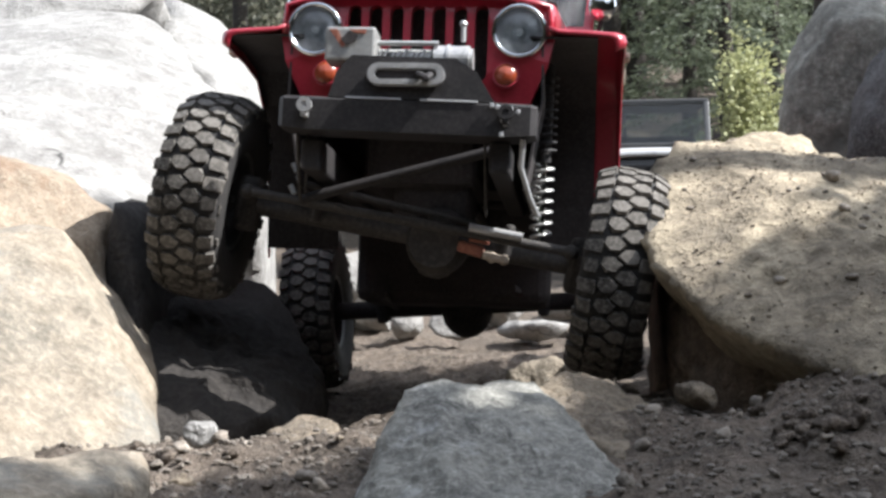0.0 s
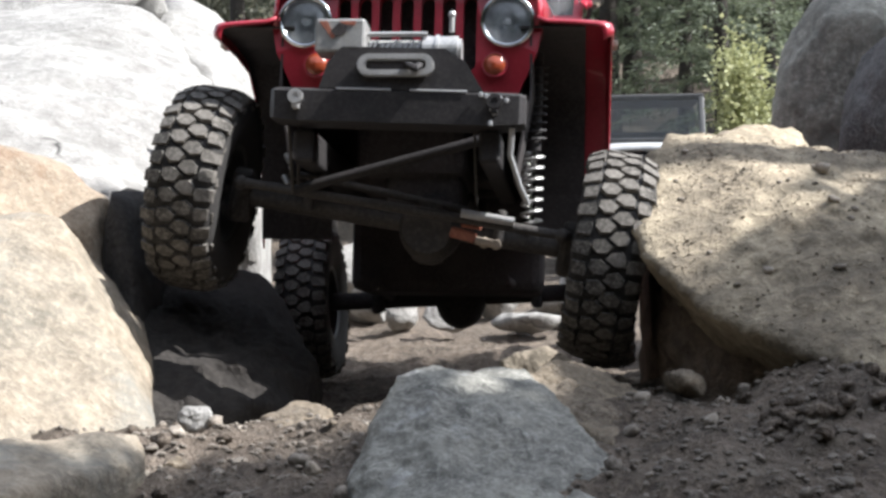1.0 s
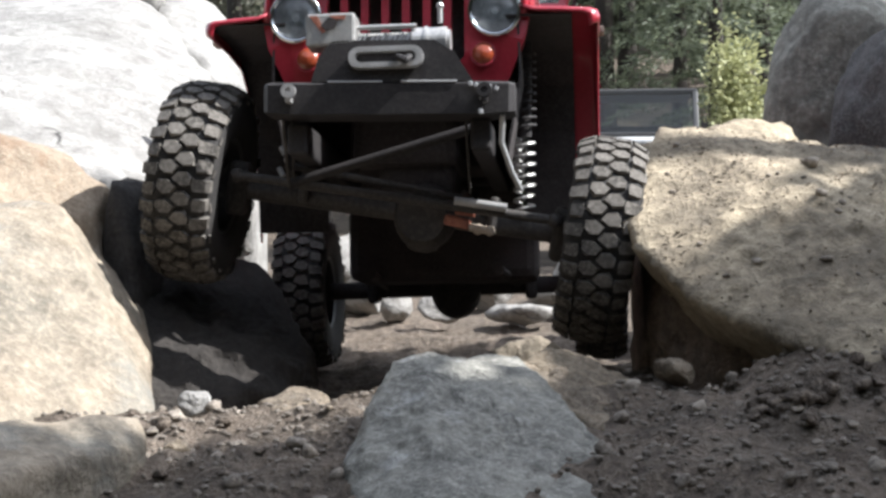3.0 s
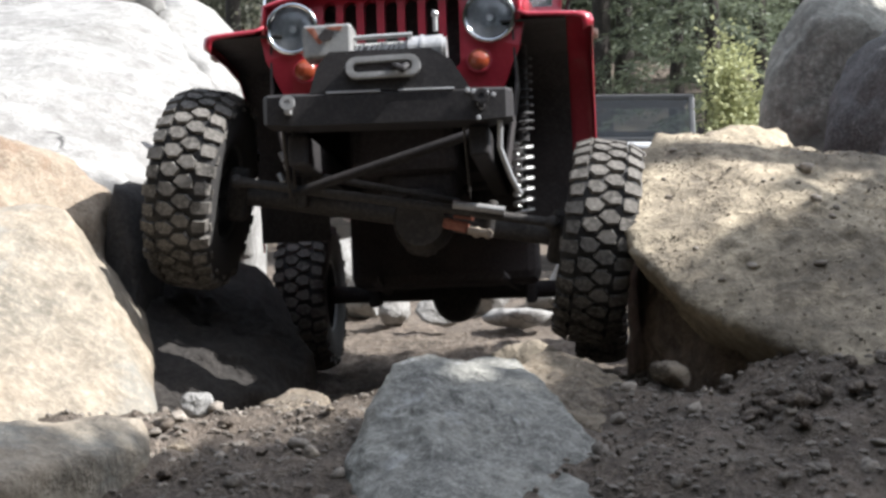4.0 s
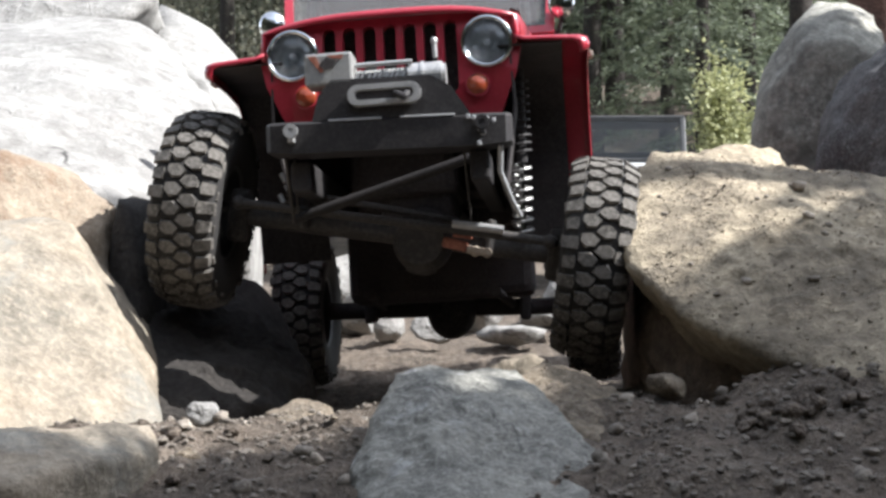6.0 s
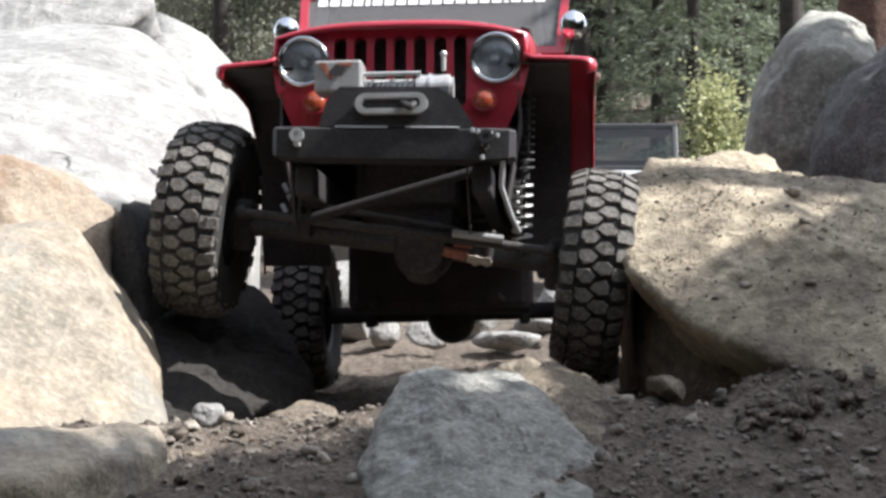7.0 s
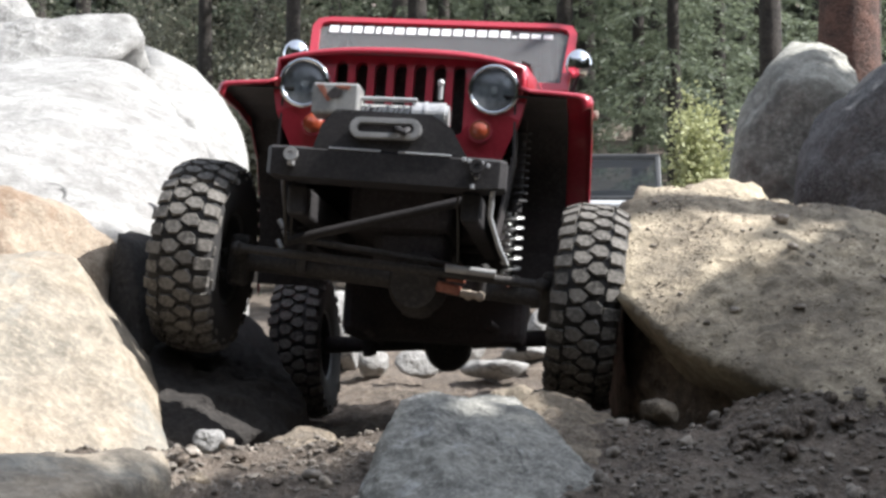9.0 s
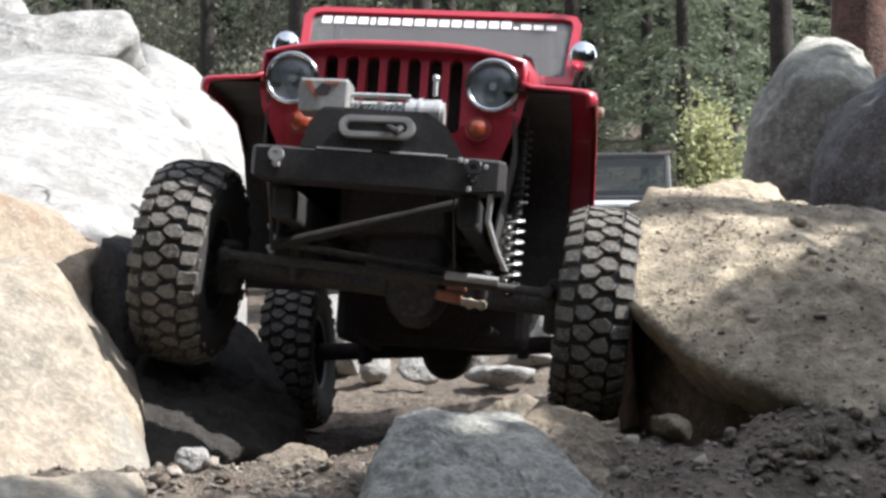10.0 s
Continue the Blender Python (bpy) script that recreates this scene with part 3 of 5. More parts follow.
bush(3.24, 8.4, 1.35, 2.38, 14000, 11, LEAF, "sunlit yellow-green leafy bush beside the parked car", 0.065)
for k, (x, y, w, h) in enumerate([(-3.2, 13, 3, 3.4), (-5.6, 14, 3, 4.2), (-1.2, 15, 3, 3.2), (-3.8, 17, 4, 5.5)]):
    bush(x, y, w, h, 15000, 20 + k, OLIVE, "grey-olive undergrowth at the edge of the woods", 0.075, "undergrowth along the woods")
for k, (x, y, r, h, mat_) in enumerate([(-2.05, 12.5, 0.15, 11, DARKBARK), (-3.75, 15.5, 0.16, 12, DARKBARK), (-0.35, 16.0, 0.22, 13, DARKBARK), (5.55, 16.5, 0.25, 14, DARKBARK), (-6.2, 18, 0.2, 12, DARKBARK), (5.27, 11.0, 0.50, 14, BARK)]):
    t = empty("pine_tree", pose(x, y, ground_z(x, y)))
    tagged(t, "bare dark pine trunk in the woods" if mat_ is DARKBARK else "thick red-barked pine trunk beside the boulders", "tree", "tall pines")
    part("trunk", trunk_bm(h, r, 0.06, 14, seed=k), mat_, t, smooth=True)
    rnd = random.Random(90 + k)
    verts, faces = [], []
    for _ in range(3000):
        a, z = rnd.uniform(0, 6.28), rnd.uniform(h * 0.55, h)
        R = rnd.uniform(0.2, 2.6) * (1.15 - z / h)+0.2
        p = Vector((math.cos(a) * R, math.sin(a) * R, z - 0.3))
        spray(verts, faces, p, Vector((rnd.uniform(-1, 1), rnd.uniform(-1, 1), rnd.uniform(-0.5, 0.8))).normalized(), rnd.uniform(0.2, 0.5), 0.06, rnd)
    ob = new("crown", leaf_mesh("crown", verts, faces, NEEDLE))
    ob.parent = t


# where the added, unseen pine throws shade: a spot on the rocks or ground, the limb's height, its spread and its tufts
SHADE = [(-1.6, -2.7, 0, 8.0, 0.6, 0.4, 70), (-0.7, -2.6, 0, 8.2, 0.8, 0.5, 300), (0.15, -2.25, 0, 8.0, 0.5, 0.4, 260), (0.8, -2.1, 0, 8.0, 0.6, 0.5, 420), (1.6, -2.1, 0.1, 8.1, 0.8, 0.6, 620), (2.3, -1.5, 0.3, 8.3, 0.8, 0.6, 560),
         (1.80, -1.15, 0.45, 8.0, 0.55, 0.32, 420), (1.32, -1.2, 0.35, 7.8, 0.3, 0.16, 200), (2.45, -0.75, 0.7, 8.4, 0.6, 0.35, 420), (2.9, 1.5, 1.2, 8.2, 0.5, 0.4, 260), (2.35, -0.2, 0.9, 8.3, 0.3, 0.16, 140),
         # The first three darken the ground under the car, where its shadow lies.
         (-0.45, 1.7, -0.2, 8.0, 0.7, 0.4, 360), (-0.3, 2.7, -0.2, 8.3, 0.9, 0.6, 620), (-0.15, 3.3, -0.25, 8.1, 0.9, 0.25, 320), (0.3, -3.2, 0, 8.4, 1.5, 0.7, 520), (2.2, -3.0, 0, 8.2, 1.2, 0.9, 420)]


def shade_pine():
    """An unseen pine added to shade the near rocks and under the car."""
    t = empty("pine_tree", pose(11.5, -1.0, ground_z(11.5, -1.0)))
    tagged(t, "broad unseen pine added to shade the trail and the ground under the car", "tree", "tall pines")
    part("trunk", trunk_bm(15, 0.4, 0.05, 14, seed=9), BARK, t, smooth=True)
    rnd, base = random.Random(5), Vector((11.5, -1.0, t.location.z))
    bm = bmesh.new()
    verts, faces = [], []
    for gx, gy, gz, z, rx, ry, n in SHADE:
        x, y, z = Vector((gx, gy, gz)) + SUN * ((z - gz) / SUN.z)
        c = Vector((x, y, z)) - base
        tube(bm, [Vector((0, 0, z - 1.5)), c * 0.6 + Vector((0, 0, (z - 1) * 0.4)), c], 0.05, 6)
        for _ in range(n):
            p = c + Vector((rnd.gauss(0, rx * 0.5), rnd.gauss(0, ry * 0.5), rnd.gauss(0, 0.3)))
            d = Vector((rnd.uniform(-1, 1), rnd.uniform(-1, 1), rnd.uniform(-0.3, 0.3))).normalized()
            spray(verts, faces, p, d, rnd.uniform(0.25, 0.5), rnd.uniform(0.05, 0.1), rnd)
    part("limb", bm, BARK, t)
    ob = new("crown", leaf_mesh("crown", verts, faces, NEEDLE))
    ob.parent = t


shade_pine()


def far_woods():
    rnd = random.Random(77)
    verts, faces = [], []
    for _ in range(24000):
        y = rnd.uniform(30, 46)
        x = rnd.uniform(-0.55, 0.55) * (y + 7)
        z = ground_z(x, y) + rnd.uniform(0, 15) * rnd.random() ** 0.4
        d = Vector((rnd.uniform(-1, 1), rnd.uniform(-1, 1), rnd.uniform(-0.8, 0.6))).normalized()
        spray(verts, faces, Vector((x, y, z)), d, rnd.uniform(0.5, 1.3), rnd.uniform(0.12, 0.3), rnd)
    tagged(new("far_woods", leaf_mesh("far_woods", verts, faces, FOREST)), "dense dark conifer woods on the slope", "woods", kind="stuff")


far_woods()


def near_woods():
    """Unseen woods that close the trail behind and beside the viewer, blocking low sky."""
    rnd = random.Random(78)
    verts, faces = [], []
    for _ in range(24000):
        a = rnd.uniform(1.25, 5.05)
        R = rnd.uniform(17, 24)
        x, y = R * math.sin(a), -3 + R * math.cos(a)
        z = ground_z(x, y) + rnd.uniform(-0.3, 15 if x > 5 else 22) * rnd.random() ** 0.3
        d = Vector((rnd.uniform(-1, 1), rnd.uniform(-1, 1), rnd.uniform(-0.9, 0.5))).normalized()
        spray(verts, faces, Vector((x, y, z)), d, rnd.uniform(1.2, 2.6), rnd.uniform(0.3, 0.7), rnd)
    tagged(new("near_woods", leaf_mesh("near_woods", verts, faces, FOREST)), "dense dark conifer woods, unseen, added around the trail to block low sky", "woods", kind="stuff")


near_woods()


# ---- the red off-roader ----
# Its own space: x across, the nose towards -y, z up, origin at the front axle's middle at ride height.
R_TYRE = 0.485
jeep = empty("off_road_car")
tagged(jeep, "bright red open off-road car with huge tyres, climbing over boulders", "car")


def build_grille():
    outline = [(-0.47, 0.40), (0.47, 0.40), (0.585, 0.66), (0.615, 0.80), (0.61, 0.88), (0.575, 0.925), (0.50, 0.945), (0.25, 0.958), (0, 0.962), (-0.25, 0.958), (-0.50, 0.945), (-0.575, 0.925), (-0.61, 0.88), (-0.615, 0.80), (-0.585, 0.66)]
    bm = bmesh.new()
    holes = [slot_pts(-0.285 + 0.095 * i, 0.58, 0.925, 0.060) for i in range(7)]
    holes += [ring_pts(s * 0.455, 0.80, 0.108) for s in (-1, 1)]
    plate(bm, outline, -0.315, 0.06, holes)
    for v in bm.verts:
        v.co.y += max(0.0, v.co.z - 0.58) * 0.14 + max(0.0, 0.66 - v.co.z) * 0.30
    part("grille", bm, RED, jeep, "red grille with seven tall slots")
    bm = bmesh.new()
    box(bm, 0, -0.13, 0.66, 0.86, 0.05, 0.56, 0.01)
    part("radiator", bm, GREASY, jeep, "dark radiator behind the grille")


def build_headlight(s):
    lamp = empty("headlight", pose(s * 0.455, -0.300, 0.80), jeep)
    tagged(lamp, "round headlight with a chrome ring")
    turn = Matrix.Rotation(radians(-90), 4, "Z")
    bm = bmesh.new()
    lathe(bm, [(-0.01, 0.100), (0.012, 0.124), (0.026, 0.120), (0.030, 0.110), (0.018, 0.100), (-0.01, 0.100)], 44, turn)
    part("ring", bm, CHROME, lamp, smooth=True)
    bm = bmesh.new()
    lathe(bm, [(0.0, 0.100), (-0.03, 0.085), (-0.06, 0.055), (-0.075, 0.02), (-0.076, 0.001)], 36, turn)
    part("reflector", bm, BOWL, lamp, smooth=True)
    bm = bmesh.new()
    lathe(bm, [(0.004, 0.101), (0.016, 0.085), (0.027, 0.05), (0.031, 0.001)], 36, turn)
    lathe(bm, [(-0.001, 0.101), (0.011, 0.085), (0.022, 0.05), (0.026, 0.001)], 36, turn)
    part("lens", bm, LENS, lamp, smooth=True).visible_shadow = False
    bm = bmesh.new()
    rod(bm, (0, 0.07, 0), (0, 0.015, 0), 0.022, 0.016)
    part("bulb_shield", bm, BOWL, lamp)
    sig = empty("turn_signal", pose(s * 0.40, -0.305, 0.605, -8, 0, 0), jeep)
    bm = bmesh.new()
    lathe(bm, [(0.0, 0.052), (0.014, 0.048), (0.024, 0.03), (0.027, 0.001)], 28, turn)
    part("amber_lens", bm, AMBER, sig, smooth=True)
    bm = bmesh.new()
    lathe(bm, [(-0.01, 0.058), (0.006, 0.058), (0.006, 0.050), (-0.01, 0.050)], 28, turn)
    part("rim", bm, RED, sig)


def build_hood():
    bm = bmesh.new()
    secs = []
    for y, hw, zc, zs in [(-0.335, 0.585, 0.955, 0.915), (-0.32, 0.60, 0.985, 0.925), (-0.27, 0.61, 1.00, 0.93), (0.1, 0.635, 1.045, 0.96), (0.5, 0.66, 1.08, 0.985), (1.0, 0.70, 1.11, 1.01)]:
        pts = [Vector((-hw, y, zs - 0.14))]
        for i in range(17):
            u = -1 + i / 8
            pts.append(Vector((u * hw, y + 0.03 * u * u, zs + (zc - zs) * (1 - abs(u) ** 3.2))))
        pts.append(Vector((hw, y, zs - 0.14)))
        secs.append(pts)
    loft(bm, secs)
    thicken(bm, 0.012)
    hood = part("hood", bm, RED, jeep, "red bonnet with side vents", smooth=True)
    for s in (-1, 1):
        for k in range(3):
            bm = bmesh.new()
            box(bm, s * 0.585, 0.02 + 0.09 * k, 1.012 + 0.008 * k, 0.05, 0.05, 0.012, 0.004, Matrix.Rotation(radians(s * 24), 4, "Y"))
            part("vent", bm, PLASTIC, hood, "black vent louvre")


def build_fender(s):
    """A flat high flare: over the wheel, then down behind it."""
    path = [(-0.345, 0.772), (-0.34, 0.788), (-0.31, 0.798), (-0.22, 0.802), (0.10, 0.800), (0.36, 0.775), (0.55, 0.64), (0.68, 0.42), (0.76, 0.18), (0.80, -0.06)]
    bm = bmesh.new()
    secs, w = [], 1.0 if s > 0 else 0.95
    for i, (y, z) in enumerate(path):
        k = 0.95 if i == 0 else 0.975 if i == 1 else 1.0
        secs.append([Vector((s * x, y, z + dz)) for x, dz in ((0.585, 0.03), (0.63, 0.014), (0.78 * k * w, 0.008), (0.885 * k * w, 0.0), (0.915 * k * w, -0.012), (0.925 * k * w, -0.04), (0.92 * k * w, -0.07))])
    loft(bm, secs)
    thicken(bm, 0.009)
    f = part("fender", bm, RED, jeep, "red flat fender flare", smooth=True)
    # Black sheet reaches past the liner, standing in for shade inside the flare.
    bm = bmesh.new()
    loft(bm, [[Vector((s * x, y - 0.010 - 0.004 * i, z - 0.022)) for x in (0.50, 0.70, 0.80 if s > 0 else 0.870)] for i, (y, z) in enumerate(path[2:])])
    thicken(bm, 0.006)
    part("fender_liner", bm, PLASTIC, f, "black inner liner, widened for the shade inside the flare")
    bm = bmesh.new()
    box(bm, s * 0.935, 0.12, 0.79, 0.03, 0.09, 0.035, 0.01)
    part("marker_lamp", bm, TAN, f, "small pale side marker")
    bm = bmesh.new()
    loft(bm, [[Vector((s * x, y, z)) for x, z in ((0.56, 0.86), (0.57, 0.5), (0.50, 0.1))] for y in (-0.30, 0.2, 0.95)])
    thicken(bm, 0.01)
    part("inner_wing", bm, PLASTIC, jeep, "black inner wing panel")


def build_windscreen():
    base, top = Vector((0, 0.98, 1.10)), Vector((0, 1.25, 1.56))
    up = (top - base)
    ws = empty("windscreen", pose(0, 0, 0), jeep)

    def at(x, t, off=0.0):
        x = x * 1.02 + 0.02
        n = Vector((0, -up.z, up.y)).normalized()
        return base + up * t + Vector((x, 0, 0)) + n * off
    out = [(-0.735, 0.0), (0.735, 0.0), (0.765, 0.86), (0.735, 0.97), (0.66, 1.0), (-0.66, 1.0), (-0.735, 0.97), (-0.765, 0.86)]
    inn = [(-0.69, 0.10), (0.69, 0.10), (0.72, 0.84), (0.705, 0.905), (0.665, 0.93), (-0.665, 0.93), (-0.705, 0.905), (-0.72, 0.84)]
    bm = bmesh.new()
    secs = [[at(x, t, 0.022) for x, t in out], [at(x, t, 0.022) for x, t in inn], [at(x, t, -0.022) for x, t in inn], [at(x, t, -0.022) for x, t in out]]
    loft(bm, secs + [[v.copy() for v in secs[0]]], True)
    bmesh.ops.remove_doubles(bm, verts=bm.verts, dist=1e-4)
    part("frame", bm, RED, ws, "red windscreen frame")
    bm = bmesh.new()
    loft(bm, [[at(x, t, off) for x, t in inn] for off in (0.003, -0.003)], True)
    for off in (0.003, -0.003):
        bm.faces.new([bm.verts.new(at(x, t, off)) for x, t in inn])
    bmesh.ops.remove_doubles(bm, verts=bm.verts, dist=1e-5)
    part("pane", bm, WINDOW, ws, "windscreen glass").visible_shadow = False
    x = -0.665
    for k in range(20):
        w = 0.028 if k in (4, 16) else 0.055
        lo, hi = (0.785, 0.815) if k == 16 else (0.785, 0.855) if k > 16 else (0.785, 0.89)
        bm = bmesh.new()
        bm.faces.new([bm.verts.new(at(px, t, 0.006)) for px, t in ((x, lo), (x + w, lo), (x + w, hi), (x, hi))])
        thicken(bm, 0.001)
        part("lettering_bar", bm, WHITE, ws, "white vinyl bar on the glass")
        x += w + 0.013
    bm = bmesh.new()
    for s in (-1, 1):
        tube(bm, [at(s * 0.25, 0.08, 0.03), at(s * 0.25 - 0.28, 0.25, 0.03), at(s * 0.25 - 0.5, 0.14, 0.03)], 0.007, 6)
    part("wiper", bm, BLACK, ws)
    for s in (-1, 1):
        mir = empty("mirror", pose(s * 0.81 + 0.01, 0.98, 1.27), jeep)
        bm = bmesh.new()
        bmesh.ops.create_uvsphere(bm, u_segments=24, v_segments=14, radius=1, matrix=Matrix.Diagonal((0.075, 0.05, 0.085, 1)))
        part("shell", bm, CHROME, mir, "round chrome mirror", smooth=True)
        bm = bmesh.new()
        tube(bm, [Vector((0, 0, -0.07)), Vector((-s * 0.02, 0.01, -0.15)), Vector((-s * 0.15, 0.05, -0.2))], 0.012)
        part("arm", bm, BLACK, mir)


def build_tub():
    bm = bmesh.new()
    box(bm, 0, 2.1, 0.20, 1.34, 2.2, 0.05, 0.02)
    for s in (-1, 1):
        box(bm, s * 0.69, 1.95, 0.62, 0.05, 1.9, 0.85, 0.03)
        box(bm, s * 0.70, 1.0, 0.90, 0.06, 0.10, 0.40, 0.02)
    box(bm, 0, 3.0, 0.62, 1.36, 0.05, 0.8, 0.02)
    part("tub", bm, RED, jeep, "red open body tub")
    bm = bmesh.new()
    box(bm, 0, 0.96, 0.56, 1.34, 0.04, 1.0, 0.01)
    part("firewall", bm, PLASTIC, jeep, "black firewall")
    bm = bmesh.new()
    for y in (1.38, 2.1, 2.85):
        tube(bm, [Vector((-0.64, y, 0.9)), Vector((-0.60, y, 1.55)), Vector((0.60, y, 1.55)), Vector((0.64, y, 0.9))], 0.028)
    for s in (-1, 1):
        tube(bm, [Vector((s * 0.6, 1.38, 1.55)), Vector((s * 0.6, 2.85, 1.55))], 0.028)
    part("roll_cage", bm, BLACK, jeep, "black tubular roll cage")
    bm = bmesh.new()
    box(bm, 0, 2.05, 1.545, 1.34, 1.5, 0.02, 0.008)
    part("soft_top", bm, PLASTIC, jeep, "black fabric top")
    for s in (-1, 1):
        bm = bmesh.new()
        box(bm, s * 0.34, 1.95, 0.50, 0.46, 0.46, 0.16, 0.05)
        box(bm, s * 0.34, 2.15, 0.85, 0.44, 0.14, 0.62, 0.05)
        box(bm, s * 0.34, 2.18, 1.24, 0.24, 0.10, 0.16, 0.04)
        part("seat", bm, PLASTIC, jeep, "dark front seat")
    bm = bmesh.new()
    box(bm, 0, 1.15, 0.98, 1.3, 0.22, 0.2, 0.05)
    part("dashboard", bm, PLASTIC, jeep)


def build_chassis():
    for s in (-1, 1):
        bm = bmesh.new()
        box(bm, s * 0.40, 1.3, 0.20, 0.09, 3.7, 0.14, 0.015)
        part("frame_rail", bm, BLACK, jeep, "black frame rail")
    for y in (0.9, 1.7, 2.9):
        bm = bmesh.new()
        box(bm, 0, y, 0.20, 0.72, 0.08, 0.08, 0.02)
        part("crossmember", bm, PLASTIC, jeep)
    for nm, dims in (("engine", (0, 0.35, 0.42, 0.52, 0.75, 0.55, 0.06)), ("oil_pan", (0.05, 0.25, 0.08, 0.36, 0.42, 0.22, 0.05)), ("gearbox", (0, 1.2, 0.22, 0.42, 1.0, 0.30, 0.07)), ("heat_shield", (0, 0.75, 0.55, 1.1, 0.4, 0.7, 0.03))):
        bm = bmesh.new()
        box(bm, *dims)
        part(nm, bm, PLASTIC, jeep, "dark " + nm.replace("_", " "))
    bm = bmesh.new()
    box(bm, 0.0, 1.95, -0.04, 1.12, 0.5, 0.50, 0.06)
    part("fuel_tank", bm, PLASTIC, jeep, "dark fuel tank skid")
    bm = bmesh.new()
    tube(bm, [Vector((0.20, 0.5, 0.1)), Vector((0.26, 1.5, 0.05)), Vector((0.3, 2.9, 0.12))], 0.035)
    part("exhaust", bm, GREASY, jeep)


def build_bumper():
    b = empty("bumper", pose(0, 0, 0, 0, 1.4, 0), jeep)
    tagged(b, "stubby black steel bumper with a winch mount")
    bm = bmesh.new()
    secs = []
    for x, y0, z0, z1 in [(-0.545, -0.60, 0.30, 0.42), (-0.52, -0.645, 0.29, 0.42), (-0.42, -0.655, 0.28, 0.42), (0.42, -0.655, 0.28, 0.42), (0.52, -0.645, 0.29, 0.42), (0.545, -0.60, 0.30, 0.42)]:
        secs.append([Vector((x, y0, z0)), Vector((x, y0 - 0.006, z1 - 0.012)), Vector((x, y0 + 0.006, z1)), Vector((x, -0.46, z1)), Vector((x, -0.46, z0))])
    loft(bm, secs, True)
    for end in (secs[0], secs[-1]):
        bm.faces.new([bm.verts.new(v) for v in end])
    part("beam", bm, BLACK, b)
    # Pale strips paint the sun's gleam along the worn top edge.
    for x0, x1 in ((-0.255, -0.02), (0.06, 0.30)):
        bm = bmesh.new()
        box(bm, (x0 + x1) / 2, -0.660, 0.419, x1 - x0, 0.010, 0.009, 0.002)
        part("worn_edge", bm, PALEPANEL, b, "pale strip for the sunlit, worn top edge")
    bm = bmesh.new()
    plate(bm, [(-0.33, 0.42), (0.37, 0.42), (0.29, 0.545), (0.20, 0.60), (-0.24, 0.60), (-0.30, 0.53)], -0.655, 0.012)
    part("winch_mount", bm, BLACK, b, "black winch plate")
    for x in (-0.42, 0.42):
        bm = bmesh.new()
        plate(bm, ring_pts(x, 0.375, 0.032, 18), -0.70, 0.02, [ring_pts(x, 0.375, 0.014, 12)])
        box(bm, x, -0.665, 0.36, 0.028, 0.06, 0.07, 0.006)
        part("shackle_tab", bm, STEEL if x < 0 else BLACK, b, "worn steel shackle tab")
    for k, (x, z, h) in enumerate([(0.36, 0.405, 0.016), (0.385, 0.398, 0.016), (0.41, 0.39, 0.018), (0.44, 0.392, 0.016), (0.47, 0.383, 0.014), (0.415, 0.335, 0.03), (0.405, 0.285, 0.018)]):
        bm = bmesh.new()
        box(bm, x, -0.674, z, 0.018, 0.016, h * 1.2, 0.003, Matrix.Rotation(0.5 * k, 4, "Y"))
        part("chain_link", bm, PALEPANEL, b, "bright chain link")
    bm = bmesh.new()
    tube(bm, [Vector((0.50, -0.60, 0.27)), Vector((0.49, -0.55, 0.16)), Vector((0.53, -0.45, 0.04)), Vector((0.56, -0.35, -0.02))], 0.012)
    part("brake_hose", bm, PALEPANEL, jeep, "pale brake hose")


